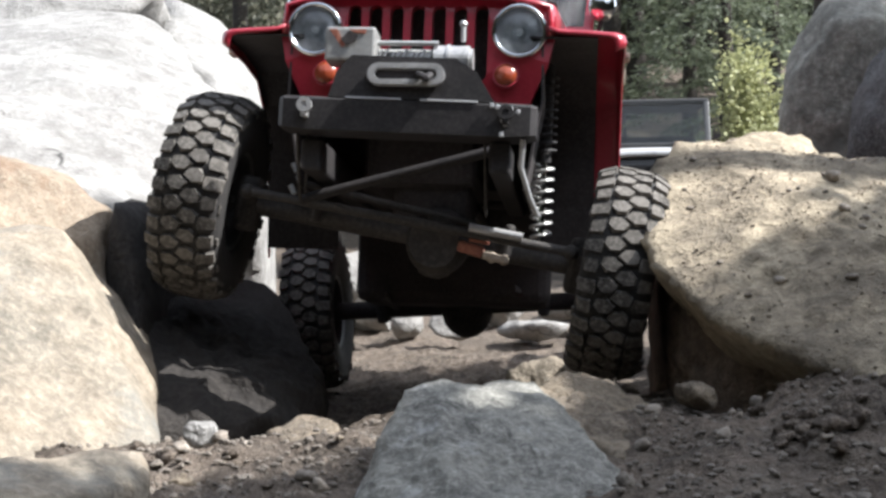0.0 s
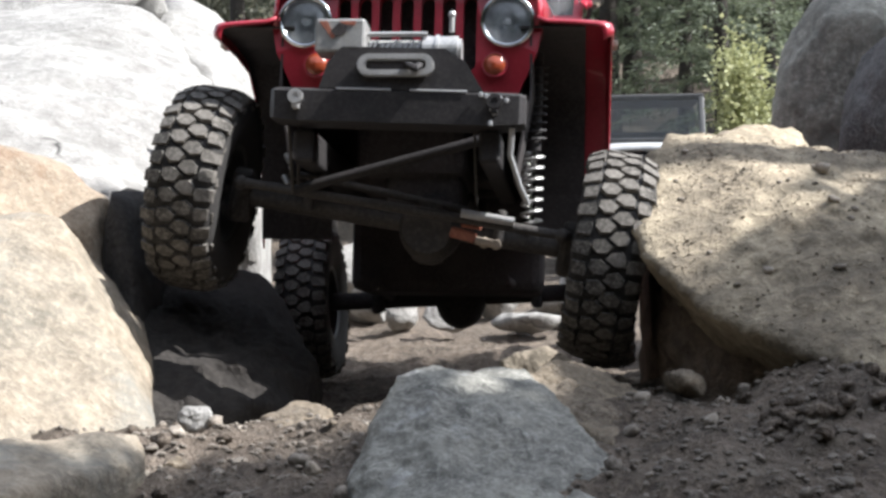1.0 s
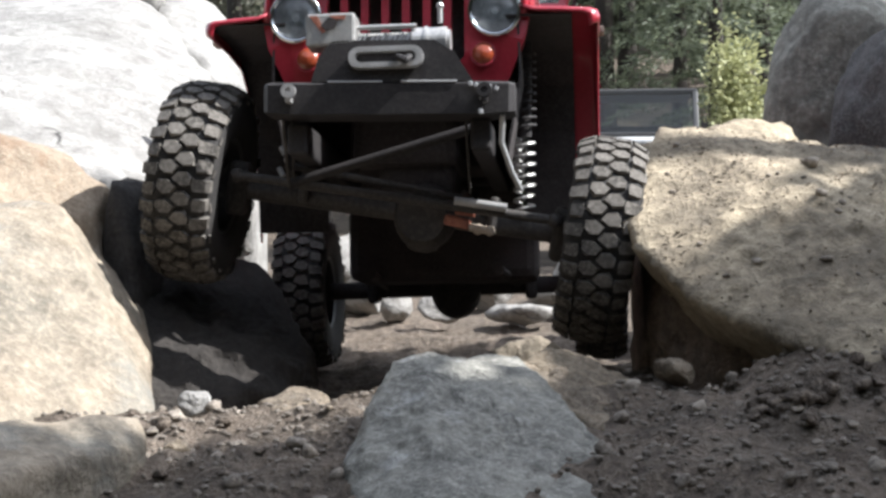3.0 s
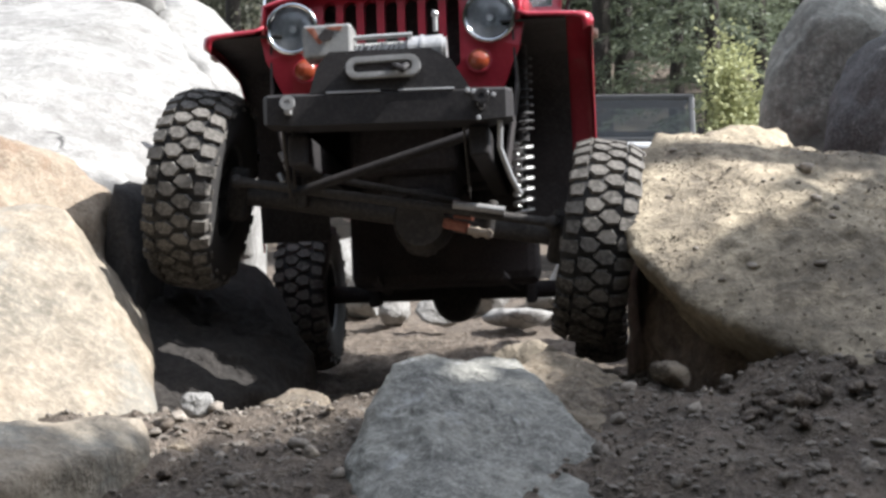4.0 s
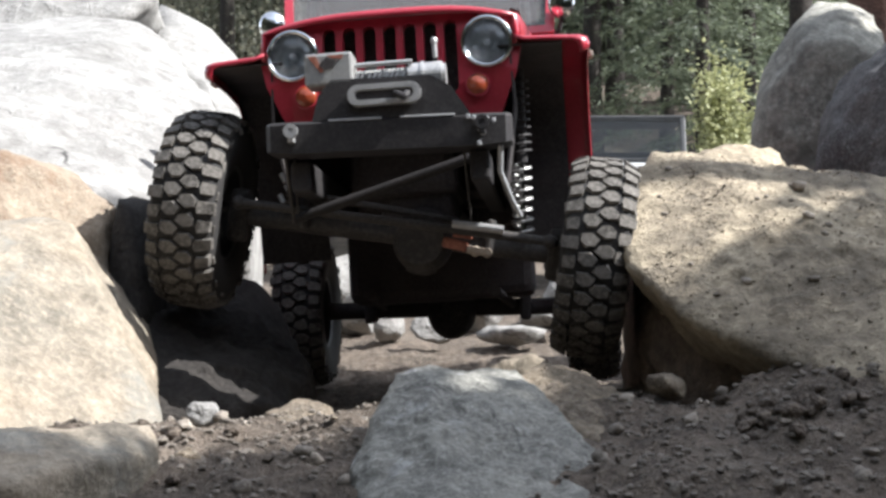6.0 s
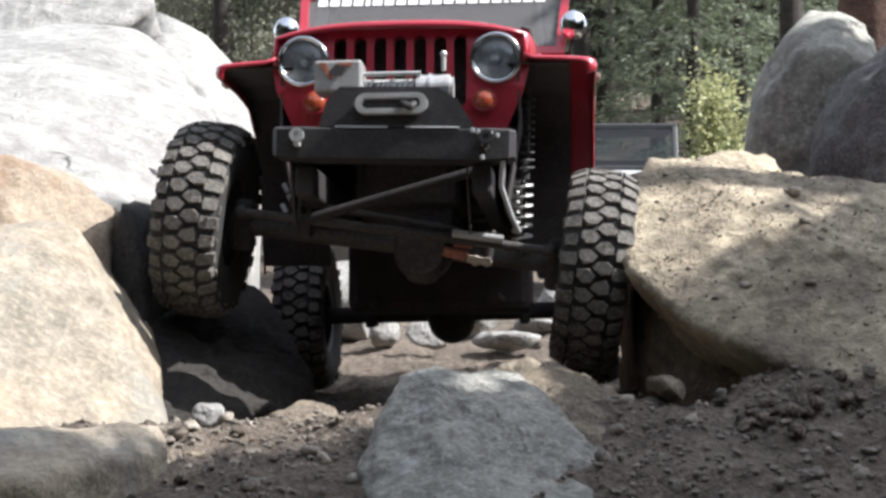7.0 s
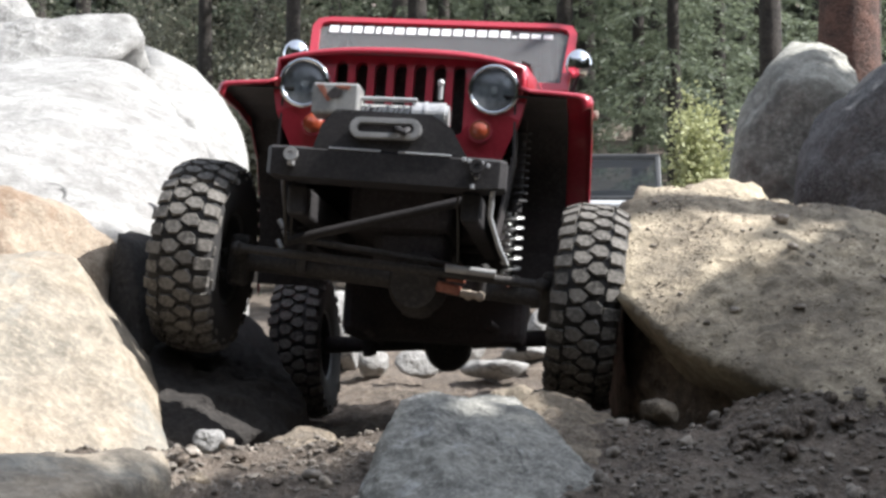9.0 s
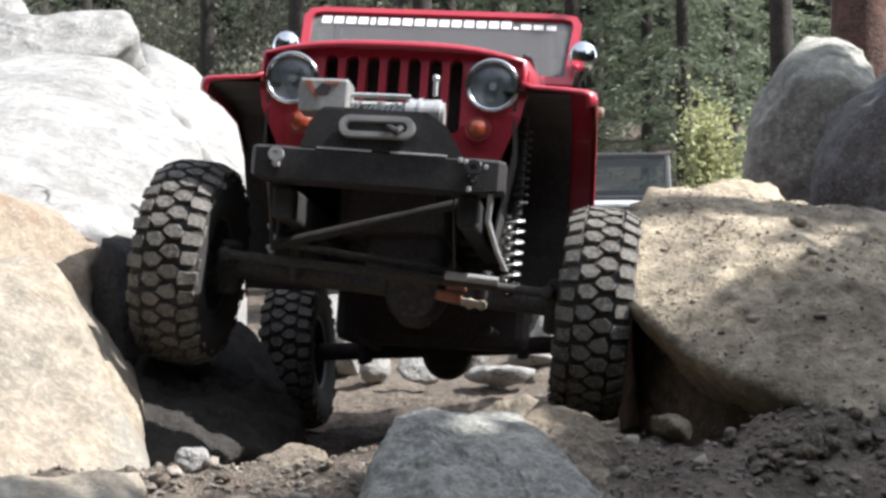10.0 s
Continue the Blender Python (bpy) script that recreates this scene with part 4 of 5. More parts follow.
def build_winch():
    w = empty("winch", pose(0, 0, 0), jeep)
    tagged(w, "silver winch with a grey control box")
    bm = bmesh.new()
    box(bm, -0.235, -0.58, 0.655, 0.215, 0.15, 0.145, 0.012)
    part("control_box", bm, ALLOY, w, "grey metal control box")
    bm = bmesh.new()
    plate(bm, [(-0.325, 0.715), (-0.29, 0.715), (-0.255, 0.645), (-0.27, 0.64)], -0.659, 0.003)
    plate(bm, [(-0.24, 0.715), (-0.165, 0.715), (-0.172, 0.695), (-0.215, 0.70)], -0.659, 0.003)
    part("emblem", bm, RUST, w, "plain red emblem shape")
    bm = bmesh.new()
    plate(bm, [(-0.275, 0.67), (-0.24, 0.705), (-0.20, 0.69), (-0.215, 0.655), (-0.25, 0.65)], -0.663, 0.003)
    part("emblem", bm, PLASTIC, w, "plain black emblem shape")
    bm = bmesh.new()
    rod(bm, (-0.13, -0.53, 0.615), (0.12, -0.53, 0.615), 0.045, n=24)
    part("drum", bm, ROPE, w, "drum wound with grey rope")
    bm = bmesh.new()
    for k in range(9):
        x = -0.12 + 0.026 * k
        box(bm, x, -0.578, 0.622 + 0.008 * math.sin(k * 2.1), 0.009, 0.006, 0.05, 0.002, Matrix.Rotation(0.5, 4, "Y"))
    part("rope", bm, WHITE, w, "pale rope turns")
    bm = bmesh.new()
    rod(bm, (0.11, -0.53, 0.612), (0.26, -0.53, 0.612), 0.066, n=28)
    rod(bm, (0.165, -0.53, 0.612), (0.18, -0.53, 0.612), 0.072, n=28)
    rod(bm, (0.255, -0.53, 0.612), (0.275, -0.53, 0.612), 0.054, n=28)
    part("gearbox", bm, STEEL, w, "silver gear housing")
    for z in (0.675, 0.565):
        bm = bmesh.new()
        rod(bm, (-0.14, -0.58, z), (0.13, -0.58, z), 0.011)
        part("tie_rod", bm, STEEL, w)
    bm = bmesh.new()
    rod(bm, (0.232, -0.56, 0.69), (0.232, -0.56, 0.755), 0.011)
    bmesh.ops.create_icosphere(bm, subdivisions=2, radius=0.017, matrix=Matrix.Translation((0.232, -0.56, 0.765)))
    part("clutch_lever", bm, STEEL, w)
    bm = bmesh.new()
    n, o, i = 12, [], []
    for cx, a0 in ((0.135, -90), (-0.115, 90)):
        for k in range(n + 1):
            a = radians(a0 + 180 * k / n)
            o.append((0.92 * cx + 0.048 * math.cos(a), 0.520 + 0.048 * math.sin(a)))
            i.append((cx * 0.86 + 0.020 * math.cos(a), 0.520 + 0.020 * math.sin(a)))
    plate(bm, o, -0.69, 0.03, [i])
    bmesh.ops.bevel(bm, geom=[e for e in bm.edges if e.calc_length() < 0.4 and len(e.link_faces) == 2 and e.calc_face_angle(0) > 1.2], offset=0.005, segments=2, affect="EDGES")
    part("fairlead", bm, STEEL, w, "polished aluminium hawse fairlead")
    # Dark plate in place of the shade inside the fairlead opening.
    bm = bmesh.new()
    plate(bm, [(-0.11, 0.503), (0.12, 0.503), (0.12, 0.537), (-0.11, 0.537)], -0.672, 0.004)
    part("slot_plate", bm, PLASTIC, w, "dark plate standing in for shade in the fairlead opening")
    bm = bmesh.new()
    tube(bm, [Vector((0.06, -0.68, 0.520)), Vector((0.07, -0.72, 0.510)), Vector((0.10, -0.725, 0.495)), Vector((0.115, -0.70, 0.515))], 0.016)
    part("hook", bm, BLACK, w, "black winch hook")


def build_wheel(name="wheel", seed=0):
    """Axis along x; tread lugs stand on the carcass."""
    w = empty(name, None, jeep)
    bm = bmesh.new()
    prof = [(-0.14, 0.225), (-0.165, 0.25), (-0.182, 0.33), (-0.180, 0.39), (-0.166, 0.435), (-0.145, 0.452), (-0.08, 0.459), (0, 0.461), (0.08, 0.459), (0.145, 0.452), (0.166, 0.435), (0.180, 0.39), (0.182, 0.33), (0.165, 0.25), (0.14, 0.225)]
    lathe(bm, prof, 64)
    bmesh.ops.scale(bm, vec=(0.89, 1, 1), verts=bm.verts)
    tyre = part("tyre", bm, SIDEWALL, w, "big mud-terrain tyre", smooth=True)
    bm = bmesh.new()
    rnd = random.Random(7 + seed)
    N = 33

    def lug(pts, r0, r1, a, taper=0.90):
        """A block with its outline in (x, angle) raised from r0 to r1."""
        cx, ca = sum(p[0] for p in pts) / len(pts), sum(p[1] for p in pts) / len(pts)
        lo, hi = [], []
        for x, t in pts:
            drop = 1.7 * max(0, abs(x) - 0.07) ** 2
            hi_x, hi_t = cx + (x - cx) * taper, ca + (t - ca) * taper
            x, t = x + rnd.uniform(-0.009, 0.009), t + rnd.uniform(-0.016, 0.016)
            lo.append(bm.verts.new((x, r0 * math.cos(a + t), r0 * math.sin(a + t))))
            hi.append(bm.verts.new((hi_x, (r1 - drop * 1.6) * math.cos(a + hi_t), (r1 - drop * 1.6) * math.sin(a + hi_t))))
        bm.faces.new(hi)
        for i in range(len(pts)):
            j = (i + 1) % len(pts)
            bm.faces.new((lo[i], lo[j], hi[j], hi[i]))
    step = 2 * math.pi / N
    for k in range(N):
        a = k * step
        big = k % 2
        g = step * 0.5
        lug([(-0.086, -g * 0.60), (-0.034, -g * 0.78), (0.016, -g * 0.15), (-0.010, g * 0.62), (-0.058, g * 0.74), (-0.092, g * 0.15)], 0.452, R_TYRE, a)
        lug([(0.010, -g * 0.62), (0.058, -g * 0.74), (0.092, -g * 0.15), (0.086, g * 0.60), (0.034, g * 0.78), (-0.016, g * 0.15)], 0.452, R_TYRE, a + g)
        e, inner = (0.184, 0.098) if big else (0.170, 0.106)
        lug([(-e, -g * 0.66), (-inner, -g * 0.72), (-inner + 0.008, g * 0.05), (-inner, g * 0.62), (-e, g * 0.58)], 0.43, R_TYRE - 0.001, a + g * 0.45, 0.93)
        lug([(e, -g * 0.58), (inner, -g * 0.62), (inner - 0.008, g * 0.05), (inner, g * 0.72), (e, g * 0.66)], 0.43, R_TYRE - 0.001, a + g * 1.5, 0.93)
        for s in (-1, 1):
            if big:
                lug([(s * 0.184, -g * 0.5), (s * 0.176, -g * 0.6), (s * 0.176, g * 0.6), (s * 0.184, g * 0.5)], 0.40, 0.45, a, 0.9)
    bmesh.ops.scale(bm, vec=(0.89, 1, 1), verts=bm.verts)
    part("tread", bm, RUBBER, tyre, "dusty chunky tread blocks")
    bm = bmesh.new()
    lathe(bm, [(-0.145, 0.228), (-0.15, 0.238), (-0.135, 0.215), (-0.03, 0.20), (0.0, 0.20), (0.135, 0.215), (0.15, 0.238), (0.145, 0.228)], 40)
    lathe(bm, [(0.03, 0.20), (0.05, 0.10), (0.05, 0.001)], 40)
    for k in range(8):
        a = k * math.pi / 4
        box(bm, 0.06, 0.15 * math.cos(a), 0.15 * math.sin(a), 0.03, 0.03, 0.09, 0.006, Matrix.Rotation(a + math.pi / 2, 4, "X"))
    bmesh.ops.scale(bm, vec=(0.89, 1, 1), verts=bm.verts)
    part("rim", bm, GREYPANEL, w, "dark grey wheel rim", smooth=False)
    bm = bmesh.new()
    rod(bm, (-0.07, 0, 0), (0.0, 0, 0), 0.15, n=28)
    part("brake_disc", bm, GREASY, w)
    return w


def build_front_axle():
    a = empty("front_axle", None, jeep)
    tagged(a, "dusty black front axle with steering links")
    bm = bmesh.new()
    rod(bm, (-0.80, 0, 0), (0.80, 0, 0), 0.048, n=20)
    part("axle_tube", bm, GREASY, a)
    for s in (-1, 1):
        bm = bmesh.new()
        box(bm, s * 0.78, 0, 0, 0.10, 0.13, 0.26, 0.03)
        part("knuckle", bm, GREASY, a, "dark steering knuckle")
        bm = bmesh.new()
        box(bm, s * 0.45, -0.03, 0.05, 0.05, 0.14, 0.16, 0.02)
        part("spring_perch", bm, GREASY, a)
    bm = bmesh.new()
    bmesh.ops.create_uvsphere(bm, u_segments=24, v_segments=16, radius=1, matrix=Matrix.Translation((0.13, 0, -0.01)) @ Matrix.Diagonal((0.15, 0.17, 0.16, 1)))
    rod(bm, (0.13, -0.16, -0.01), (0.13, -0.19, -0.01), 0.13, 0.115, 20)
    box(bm, 0.13, 0.05, -0.10, 0.16, 0.20, 0.16, 0.05)
    part("differential", bm, GREASY, a, "dark differential housing", smooth=False)
    bm = bmesh.new()
    rod(bm, (-0.74, -0.24, 0.06), (0.74, -0.24, 0.06), 0.022, n=16)
    for s in (-1, 1):
        bmesh.ops.create_icosphere(bm, subdivisions=2, radius=0.035, matrix=Matrix.Translation((s * 0.74, -0.24, 0.06)))
        box(bm, s * 0.75, -0.13, 0.06, 0.05, 0.22, 0.05, 0.012)
    part("tie_rod", bm, GREASY, a)
    bm = bmesh.new()
    rod(bm, (0.28, -0.265, 0.085), (0.52, -0.265, 0.085), 0.020, n=14)
    part("steering_damper", bm, STEEL, a, "bright steering damper shaft")
    bm = bmesh.new()
    rod(bm, (-0.52, -0.22, 0.14), (0.30, -0.16, 0.10), 0.018, n=14)
    part("drag_link", bm, GREASY, a)
    bm = bmesh.new()
    box(bm, 0.30, -0.20, -0.01, 0.12, 0.05, 0.05, 0.012, Matrix.Rotation(0.1, 4, "Y"))
    box(bm, 0.33, -0.20, 0.03, 0.09, 0.05, 0.014, 0.004)
    part("bracket", bm, RUST, a, "faded red steering bracket")
    bm = bmesh.new()
    bmesh.ops.create_icosphere(bm, subdivisions=2, radius=0.026, matrix=Matrix.Translation((0.40, -0.20, -0.03)))
    rod(bm, (0.36, -0.21, -0.025), (0.46, -0.21, -0.03), 0.018)
    bmesh.ops.create_icosphere(bm, subdivisions=2, radius=0.024, matrix=Matrix.Translation((0.455, -0.21, -0.03)))
    part("clevis", bm, TAN, a, "pale dusty clevis")
    bm = bmesh.new()
    for x, z in ((-0.56, 0.20), (-0.53, 0.15), (-0.555, 0.10)):
        rod(bm, (x - 0.015, -0.14, z + 0.02), (x + 0.012, -0.15, z - 0.015), 0.014, n=10)
    part("ball_joint", bm, STEEL, a, "bright ball joint stubs")
    return a


def build_coilover(s, low):
    """Hung from the frame; low is its bottom eye."""
    c = empty("coilover", pose(0, 0, 0), jeep)
    tagged(c, "long coil-over shock")
    top, bot = Vector((s * 0.575, -0.02, 0.72)), Vector(low)
    d = bot - top
    bm = bmesh.new()
    rod(bm, top, top + d * 0.55, 0.034, n=18)
    part("shock_body", bm, BLACK, c, smooth=False)
    bm = bmesh.new()
    rod(bm, top + d * 0.5, bot, 0.014, n=12)
    part("piston_rod", bm, CHROME, c)
    bm = bmesh.new()
    coil(bm, top + d * 0.05, top + d * 0.5, 0.052, 0.0075, 10)
    part("upper_coil", bm, BLACK, c, "black upper spring")
    bm = bmesh.new()
    coil(bm, top + d * 0.55, bot - d * 0.03, 0.046, 0.0085, 7)
    # Right spring's pale tone stands for sun on it; the left stays dark.
    part("lower_coil", bm, ALLOY if s > 0 else GREASY, c, "lower spring, pale on the right for the sun on it")


def build_rear_axle():
    a = empty("rear_axle", None, jeep)
    bm = bmesh.new()
    rod(bm, (-0.80, 0, 0), (0.80, 0, 0), 0.055, n=20)
    part("axle_tube", bm, PLASTIC, a)
    bm = bmesh.new()
    box(bm, 0, 0.1, 0.20, 1.1, 0.5, 0.16, 0.03)
    part("skid_plate", bm, PLASTIC, a, "dark plate over the rear axle")
    for s in (-1, 1):
        bm = bmesh.new()
        box(bm, s * 0.50, -0.04, 0.03, 0.07, 0.2, 0.22, 0.02)
        part("spring_bracket", bm, PLASTIC, a)
        bm = bmesh.new()
        rod(bm, (s * 0.42, -0.05, 0.02), (s * 0.36, -1.1, 0.14), 0.03)
        part("trailing_arm", bm, PLASTIC, a)
    bm = bmesh.new()
    bmesh.ops.create_uvsphere(bm, u_segments=24, v_segments=16, radius=1, matrix=Matrix.Translation((0.02, -0.02, -0.02)) @ Matrix.Diagonal((0.16, 0.19, 0.18, 1)))
    part("differential", bm, GREASY, a, "dark differential housing")
    return a


build_grille()
for side in (-1, 1):
    build_headlight(side)
build_hood()
for side in (-1, 1):
    build_fender(side)
build_windscreen()
build_tub()
build_chassis()
build_bumper()
build_winch()
front_axle = build_front_axle()
rear_axle = build_rear_axle()
build_coilover(-1, (-0.52, 0.02, 0.10))
build_coilover(1, (0.56, 0.02, -0.10))
bm = bmesh.new()
rod(bm, (-0.50, -0.26, 0.04), (0.36, -0.30, 0.27), 0.024, n=16)
part("track_bar", bm, BLACK, jeep, "diagonal dusty track bar")
for a, b, r in (((-0.47, -0.52, 0.29), (-0.49, -0.30, 0.02), 0.008), ((-0.43, -0.50, 0.29), (-0.47, -0.30, 0.06), 0.006), ((0.33, -0.46, 0.28), (0.33, -0.26, -0.02), 0.006)):
    bm = bmesh.new()
    rod(bm, a, b, r, n=8)
    part("brake_line", bm, GREASY, jeep, "thin grey brake line")
wheels = [build_wheel()]
for k in range(3):
    wheels.append(copy_thing(wheels[0], Matrix()))

# ---- the parked car ----
def parked_car():
    m = pose(1.90, 9.3, ground_z(1.6, 11) + 0.12, 0, 0, -4)
    c = empty("parked_car", m)
    tagged(c, "dark grey off-road car parked on the trail", "car")
    bm = bmesh.new()
    box(bm, 0, 1.3, 0.85, 1.5, 3.4, 0.55, 0.08)
    box(bm, 0, -0.35, 0.80, 1.1, 0.10, 0.50, 0.03)
    part("body", bm, GREYPANEL, c)
    bm = bmesh.new()
    loft(bm, [[Vector((x * k, y, z - 0.05 * (abs(x) / 0.72) ** 3)) for x in (-0.72, -0.6, -0.3, 0, 0.3, 0.6, 0.72)] for y, z, k in ((-0.42, 1.16, 0.86), (-0.36, 1.22, 0.88), (0.3, 1.27, 0.94), (0.95, 1.31, 1.0))])
    thicken(bm, 0.03)
    part("hood", bm, PALEPANEL, c, "pale dusty bonnet", smooth=True)
    bm = bmesh.new()
    for a, z in ((0.0, 1.33), (0.26, 1.86)):
        box(bm, 0, 1.0 + a, z, 1.5, 0.05, 0.07, 0.015)
    for s in (-1, 1):
        box(bm, s * 0.72, 1.13, 1.6, 0.07, 0.05, 0.58, 0.015, Matrix.Rotation(radians(-26), 4, "X"))
    part("windscreen_frame", bm, GREYPANEL, c)
    bm = bmesh.new()
    box(bm, 0, 1.135, 1.6, 1.40, 0.008, 0.52, 0, Matrix.Rotation(radians(-26), 4, "X"))
    part("windscreen", bm, DARKGLASS, c, "reflecting windscreen").visible_shadow = False
    bm = bmesh.new()
    box(bm, 0, 2.05, 1.88, 1.5, 1.6, 0.05, 0.02)
    box(bm, 0, 2.0, 1.25, 1.3, 0.1, 0.5, 0.05)
    part("soft_top", bm, PLASTIC, c, "dark fabric top")
    bm = bmesh.new()
    box(bm, 0.86, 1.06, 1.45, 0.16, 0.06, 0.16, 0.03)
    rod(bm, (0.7, 1.05, 1.40), (0.86, 1.05, 1.42), 0.015)
    part("mirror", bm, PLASTIC, c, "black door mirror")
    for s in (-1, 1):
        bm = bmesh.new()
        box(bm, s * 0.78, 0.05, 1.02, 0.34, 0.95, 0.05, 0.02)
        part("fender", bm, PLASTIC, c, "black fender")
        for y in (0.05, 2.45):
            bm = bmesh.new()
            lathe(bm, [(-0.14, 0.2), (-0.14, 0.36), (-0.11, 0.40), (0.11, 0.40), (0.14, 0.36), (0.14, 0.2)], 28, Matrix.Translation((s * 0.80, y, 0.40)))
            rod(bm, (s * 0.80 - 0.1, y, 0.40), (s * 0.80 + 0.1, y, 0.40), 0.21, n=20)
            part("wheel", bm, SIDEWALL, c)


parked_car()


# ---- gravel ----
def gravel():
    rnd = random.Random(31)
    kinds = []
    for k in range(14):
        r = rnd.uniform(0.014, 0.045)
        pts = [Vector((rnd.gauss(0, 1), rnd.gauss(0, 1), rnd.gauss(0, 1))).normalized() * r for _ in range(9)]
        me = rock_mesh([p * 1.0 for p in pts], 2, 9, r * 0.05, r * 0.15, 1 / r, k, (0, 0, 0))
        me.materials.append(STONE if k % 3 else SOIL)
        kinds.append((me, r))
    placed = 0
    while placed < 190:
        x, y = rnd.uniform(-1.2, 2.0), rnd.uniform(-3.0, -0.9)
        if -0.28 < x < 0.5 and y < -1.4 or x > 0.95 and y > -1.35:
            continue
        me, r = rnd.choice(kinds)
        ob = new("stone", me)
        ob.matrix_basis = pose(x, y, ground_z(x, y) + r * 0.25, rnd.uniform(0, 360), rnd.uniform(0, 360), rnd.uniform(0, 360))
        tagged(ob, "small angular stone on the dark soil", "stone", "loose stones on the trail")
        placed += 1
    verts, faces = [], []
    d, f = sphere(1)
    for _ in range(6000):
        x, y = rnd.uniform(-1.5, 2.4), rnd.uniform(-3.4, 0.2)
        r = rnd.uniform(0.004, 0.016)
        k, s = len(verts), np.array([rnd.uniform(0.7, 1.4), rnd.uniform(0.7, 1.4), rnd.uniform(0.5, 0.9)])
        verts += (d * s * r + np.array([x, y, ground_z(x, y) + r * 0.3])).tolist()
        faces += [[k + i for i in q] for q in f]
    me = bpy.data.meshes.new("gravel")
    me.from_pydata(verts, [], faces)
    me.materials.append(STONE)
    tagged(new("gravel", me), "fine gravel strewn over the trail soil", "gravel", kind="stuff")


gravel()


# ---- stones on the slab ----
def slab_stones():
    from mathutils.bvhtree import BVHTree
    me = slab.data
    tree = BVHTree.FromPolygons([v.co[:] for v in me.vertices], [p.vertices[:] for p in me.polygons])
    rnd = random.Random(12)
    spots = [(1.63, -0.23, 0.055), (1.05, -0.73, 0.018), (1.58, -0.62, 0.035), (1.66, -0.66, 0.03), (1.62, -0.74, 0.022), (1.25, -0.92, 0.03), (1.12, -0.98, 0.02), (1.9, -0.9, 0.04), (1.45, -0.35, 0.018), (1.5, -1.05, 0.03)]
    spots += [(rnd.uniform(0.95, 2.2), rnd.uniform(-1.5, 0.1), rnd.uniform(0.008, 0.02)) for _ in range(22)]
    for k, (x, y, r) in enumerate(spots):
        hit = tree.ray_cast(Vector((x, y, 3)), Vector((0, 0, -1)))[0]
        if hit is None:
            continue
        ob = lump(x, y, r, 0.7, rnd.uniform(0, 180), STONE, "small dark stone lying on the dusty slab", group="stones on the slab", seed=100 + k, sub=2)
        ob.location.z = hit.z + r * 0.3
    verts, faces = [], []
    d, f = sphere(1)
    for _ in range(5200):
        x, y = rnd.uniform(0.8, 2.7), rnd.uniform(-1.85, 0.45)
        hit, normal = tree.ray_cast(Vector((x, y, 3)), Vector((0, 0, -1)))[:2]
        if hit is None or normal.z < 0.5 or noise.noise(Vector((x, y, 0)) * 3) < rnd.uniform(-0.5, 0.4):
            continue
        r, k = rnd.uniform(0.002, 0.009) * rnd.uniform(0.5, 1.0), len(verts)
        s = np.array([rnd.uniform(0.7, 1.5), rnd.uniform(0.7, 1.5), rnd.uniform(0.5, 0.9)])
        verts += (d * s * r + np.array(hit) + np.array([0, 0, r * 0.3])).tolist()
        faces += [[k + i for i in q] for q in f]
    me = bpy.data.meshes.new("grit")
    me.from_pydata(verts, [], faces)
    me.materials.append(BROWNROCK)
    tagged(new("grit", me), "brown grit scattered over the sloping slab", "gravel", kind="stuff")


slab_stones()


# ---- clods ----
def clods():
    rnd = random.Random(55)
    heap = [(rnd.gauss(1.22, 0.13), rnd.gauss(-1.85, 0.14), rnd.uniform(0.025, 0.06)) for _ in range(26)]
    for k, (x, y, r) in enumerate(heap):
        lump(x, y, r, 0.75, rnd.uniform(0, 180), SOIL, "dark clod of broken earth", "earth_clod", "clods of earth below the slab", 300 + k, 3, 0.1)
    for k in range(46):
        x, y = rnd.uniform(-1.1, 1.9), rnd.uniform(-2.7, -1.25)
        if -0.32 < x < 0.62 and y < -1.0:
            continue
        r = rnd.uniform(0.02, 0.055)
        lump(x, y, r, rnd.uniform(0.5, 0.8), rnd.uniform(0, 180), (STONE, BROWNROCK, SOIL)[k % 3], "half-buried brown stone in the trail soil", group="half-buried stones", seed=400 + k, sub=3, sink=0.3)


clods()


# ---- what moves ----
BODY = [
    (0, pose(-0.207, -0.006, 0.802, -6.41, 2.26, -4.00)),
    (0.5, pose(-0.211, -0.004, 0.802, -6.28, 1.87, -4.11)),
    (1, pose(-0.216, -0.001, 0.806, -6.10, 1.23, -4.10)),
    (1.5, pose(-0.219, 0.005, 0.808, -6.11, 0.72, -4.24)),
    (2, pose(-0.231, 0.003, 0.814, -6.14, -0.12, -4.07)),
    (2.5, pose(-0.227, 0.001, 0.814, -6.01, -0.62, -4.07)),
    (4, pose(-0.214, -0.024, 0.799, -5.49, -2.87, -4.21)),
    (4.5, pose(-0.217, -0.029, 0.796, -5.31, -4.31, -3.63)),
    (5, pose(-0.212, -0.031, 0.792, -4.85, -4.75, -3.76)),
    (5.5, pose(-0.209, -0.040, 0.783, -4.15, -4.78, -3.79)),
    (7, pose(-0.214, -0.052, 0.742, -4.89, -0.77, -4.62)),
    (7.5, pose(-0.224, -0.059, 0.752, -5.29, 0.20, -5.06)),
    (8, pose(-0.227, -0.068, 0.749, -5.45, 1.31, -5.42)),
    (8.5, pose(-0.229, -0.074, 0.752, -5.56, 2.21, -6.08)),
    (9, pose(-0.235, -0.084, 0.757, -5.51, 3.00, -6.45)),
    (9.5, pose(-0.239, -0.095, 0.756, -5.45, 3.05, -6.47)),
    (10, pose(-0.253, -0.119, 0.757, -5.03, 3.20, -6.33)),
]
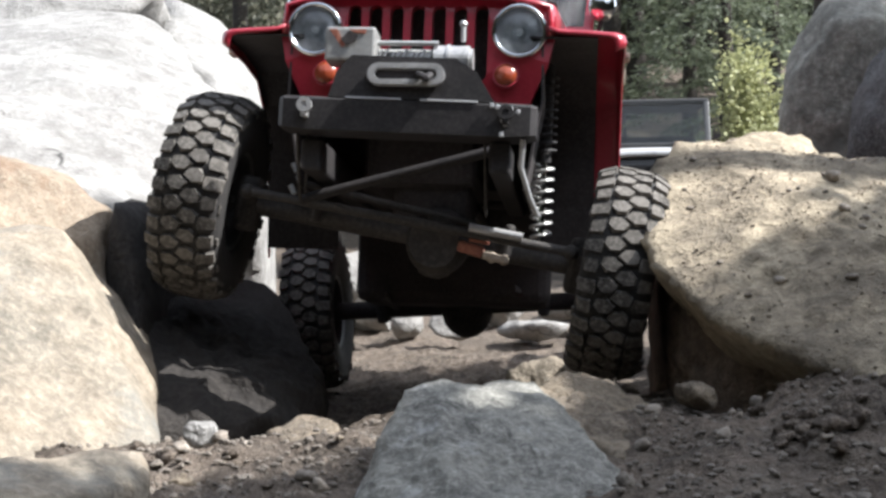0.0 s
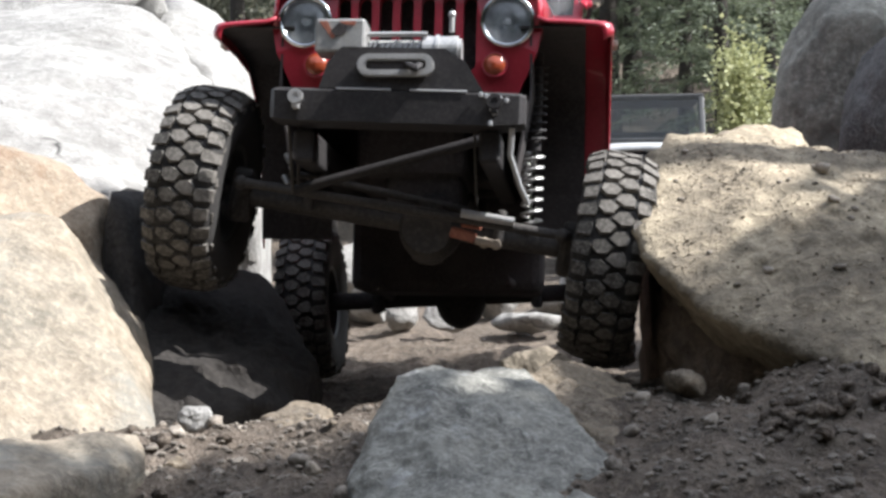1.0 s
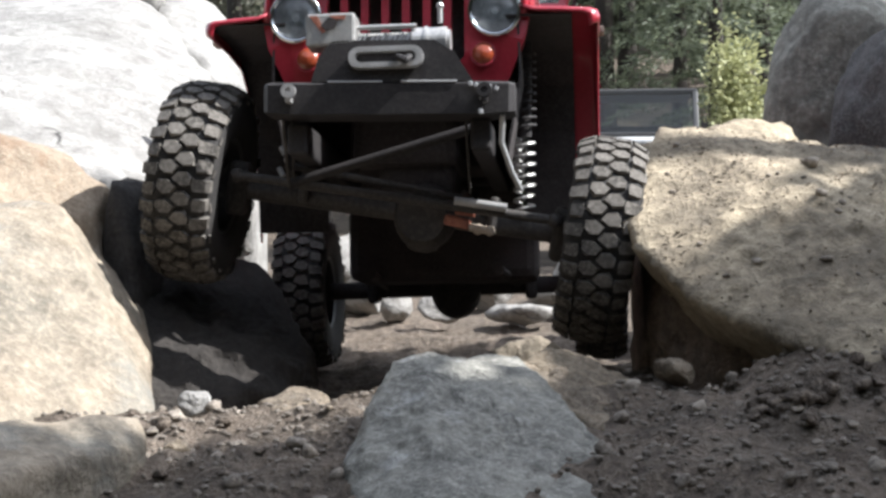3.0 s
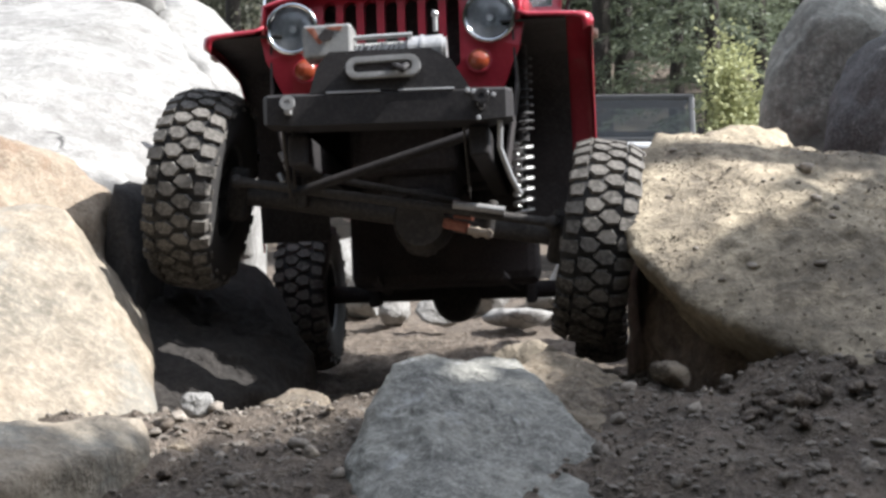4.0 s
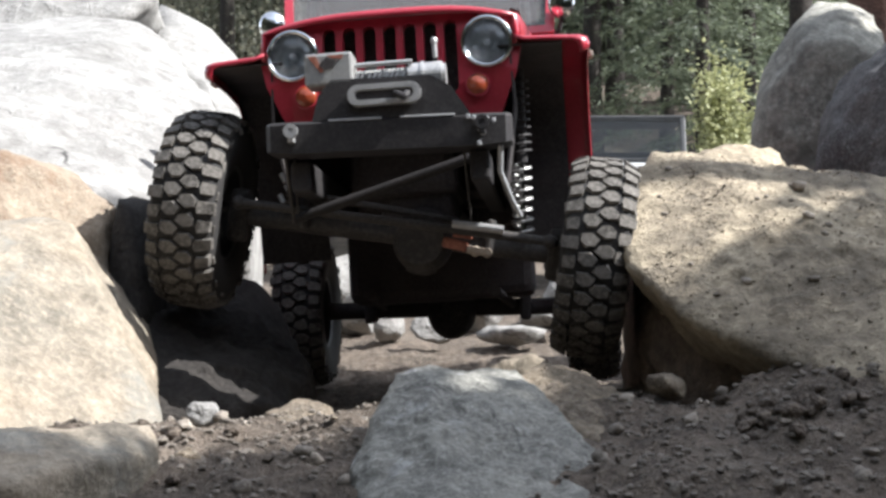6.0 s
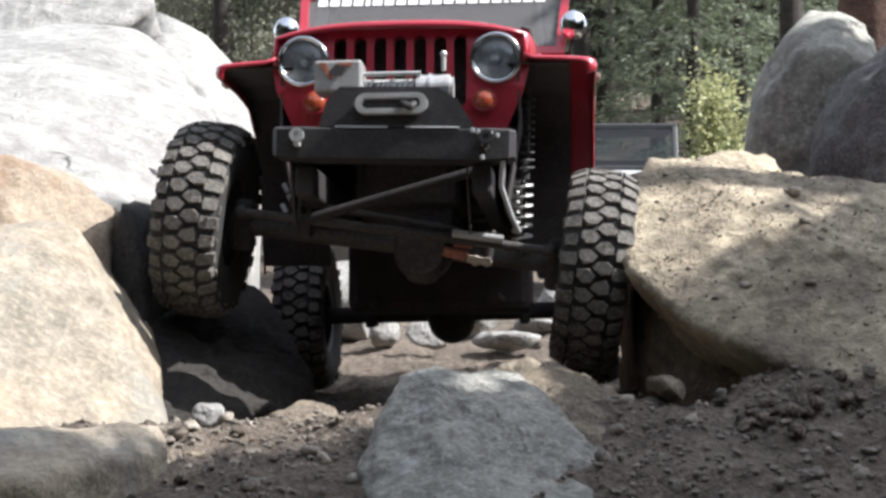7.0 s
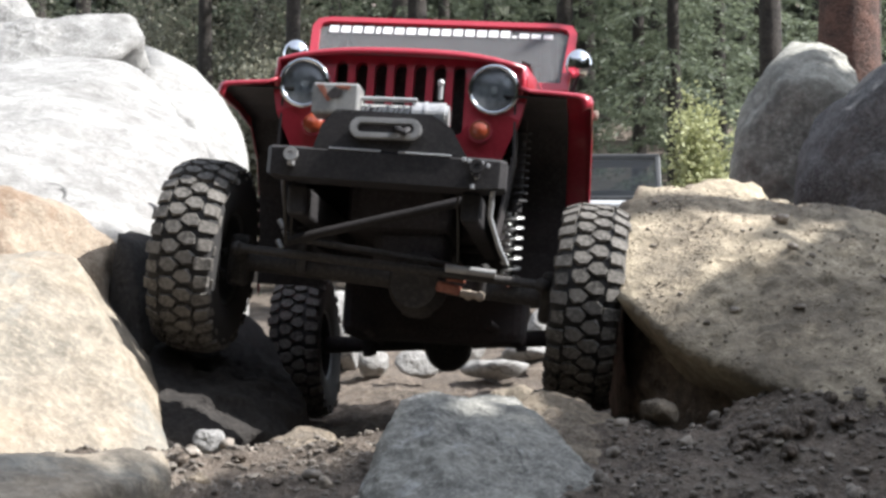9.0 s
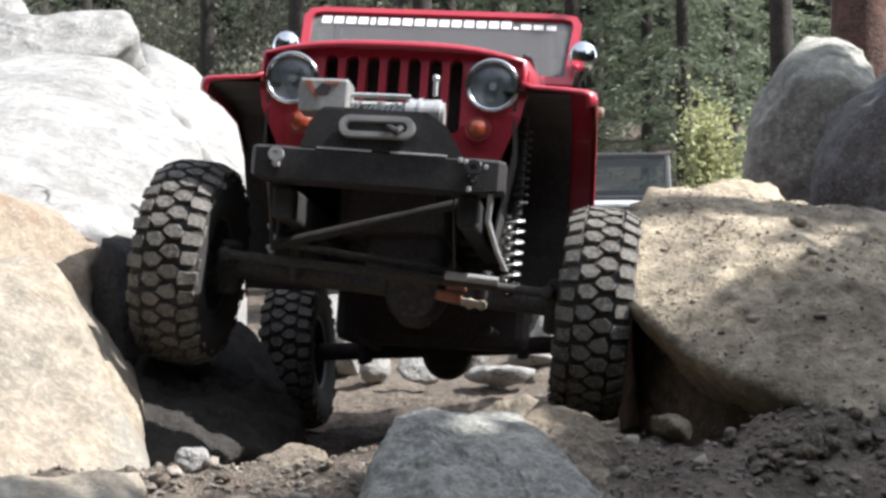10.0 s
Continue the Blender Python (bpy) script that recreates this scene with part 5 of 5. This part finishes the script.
ROLL = (11.6, 10.7, 10.1, 9.5, 9.0, 8.7, 7.6, 7.2, 6.95, 6.95, 7.0, 6.9, 6.8, 7.0, 7.05, 7.1, 7.1)
LIFT = (0.536, 0.555, 0.572, 0.585, 0.597, 0.602, 0.620, 0.628, 0.630, 0.625, 0.585, 0.575, 0.565, 0.556, 0.551, 0.547, 0.544)
SPIN = (0, -6, -11, -16, -22, -27, -40, -44, -47, -49, -53, -54, -55, -55.5, -56, -57, -60)


def motions():
    walk(jeep, BODY)
    rows = {k: [] for k in ("fl", "fr", "rl", "rr", "fa", "ra")}
    for (t, m), roll, lift, spin in zip(BODY, ROLL, LIFT, SPIN):
        back = m.inverted()
        yaw = m.to_euler().z
        y0 = m.translation.y + 0.06
        lean = Matrix.Rotation(yaw, 4, "Z") @ Matrix.Rotation(radians(roll), 4, "Y")
        right = Vector((0.695, y0 - 0.96 * math.sin(-yaw), lift))
        mid = right - lean.to_3x3() @ Vector((0.96, 0, 0))
        left = mid - lean.to_3x3() @ Vector((0.96, 0, 0))
        rolled = Matrix.Rotation(radians(-spin), 4, "X")
        steer = Matrix.Rotation(radians(-0.5), 4, "Z")
        half = Matrix.Rotation(math.pi, 4, "Z")
        rows["fa"].append((t, back @ Matrix.Translation(mid) @ lean))
        rows["fl"].append((t, back @ Matrix.Translation(left) @ lean @ steer @ rolled))
        rows["fr"].append((t, back @ Matrix.Translation(right) @ lean @ steer @ rolled))
        rear = m @ Vector((0, 2.42, 0))
        tilt = Matrix.Rotation(yaw, 4, "Z") @ Matrix.Rotation(radians(-2.0), 4, "Y")
        rmid = Vector((rear.x, rear.y, 0.27))
        rows["ra"].append((t, back @ Matrix.Translation(rmid) @ tilt))
        for key, s in (("rl", -1), ("rr", 1)):
            rows[key].append((t, back @ Matrix.Translation(rmid + tilt.to_3x3() @ Vector((s * 0.93, 0, 0))) @ tilt @ rolled))
    for ob, key in zip((*wheels, front_axle, rear_axle), ("fl", "fr", "rl", "rr", "fa", "ra")):
        walk(ob, rows[key])


motions()
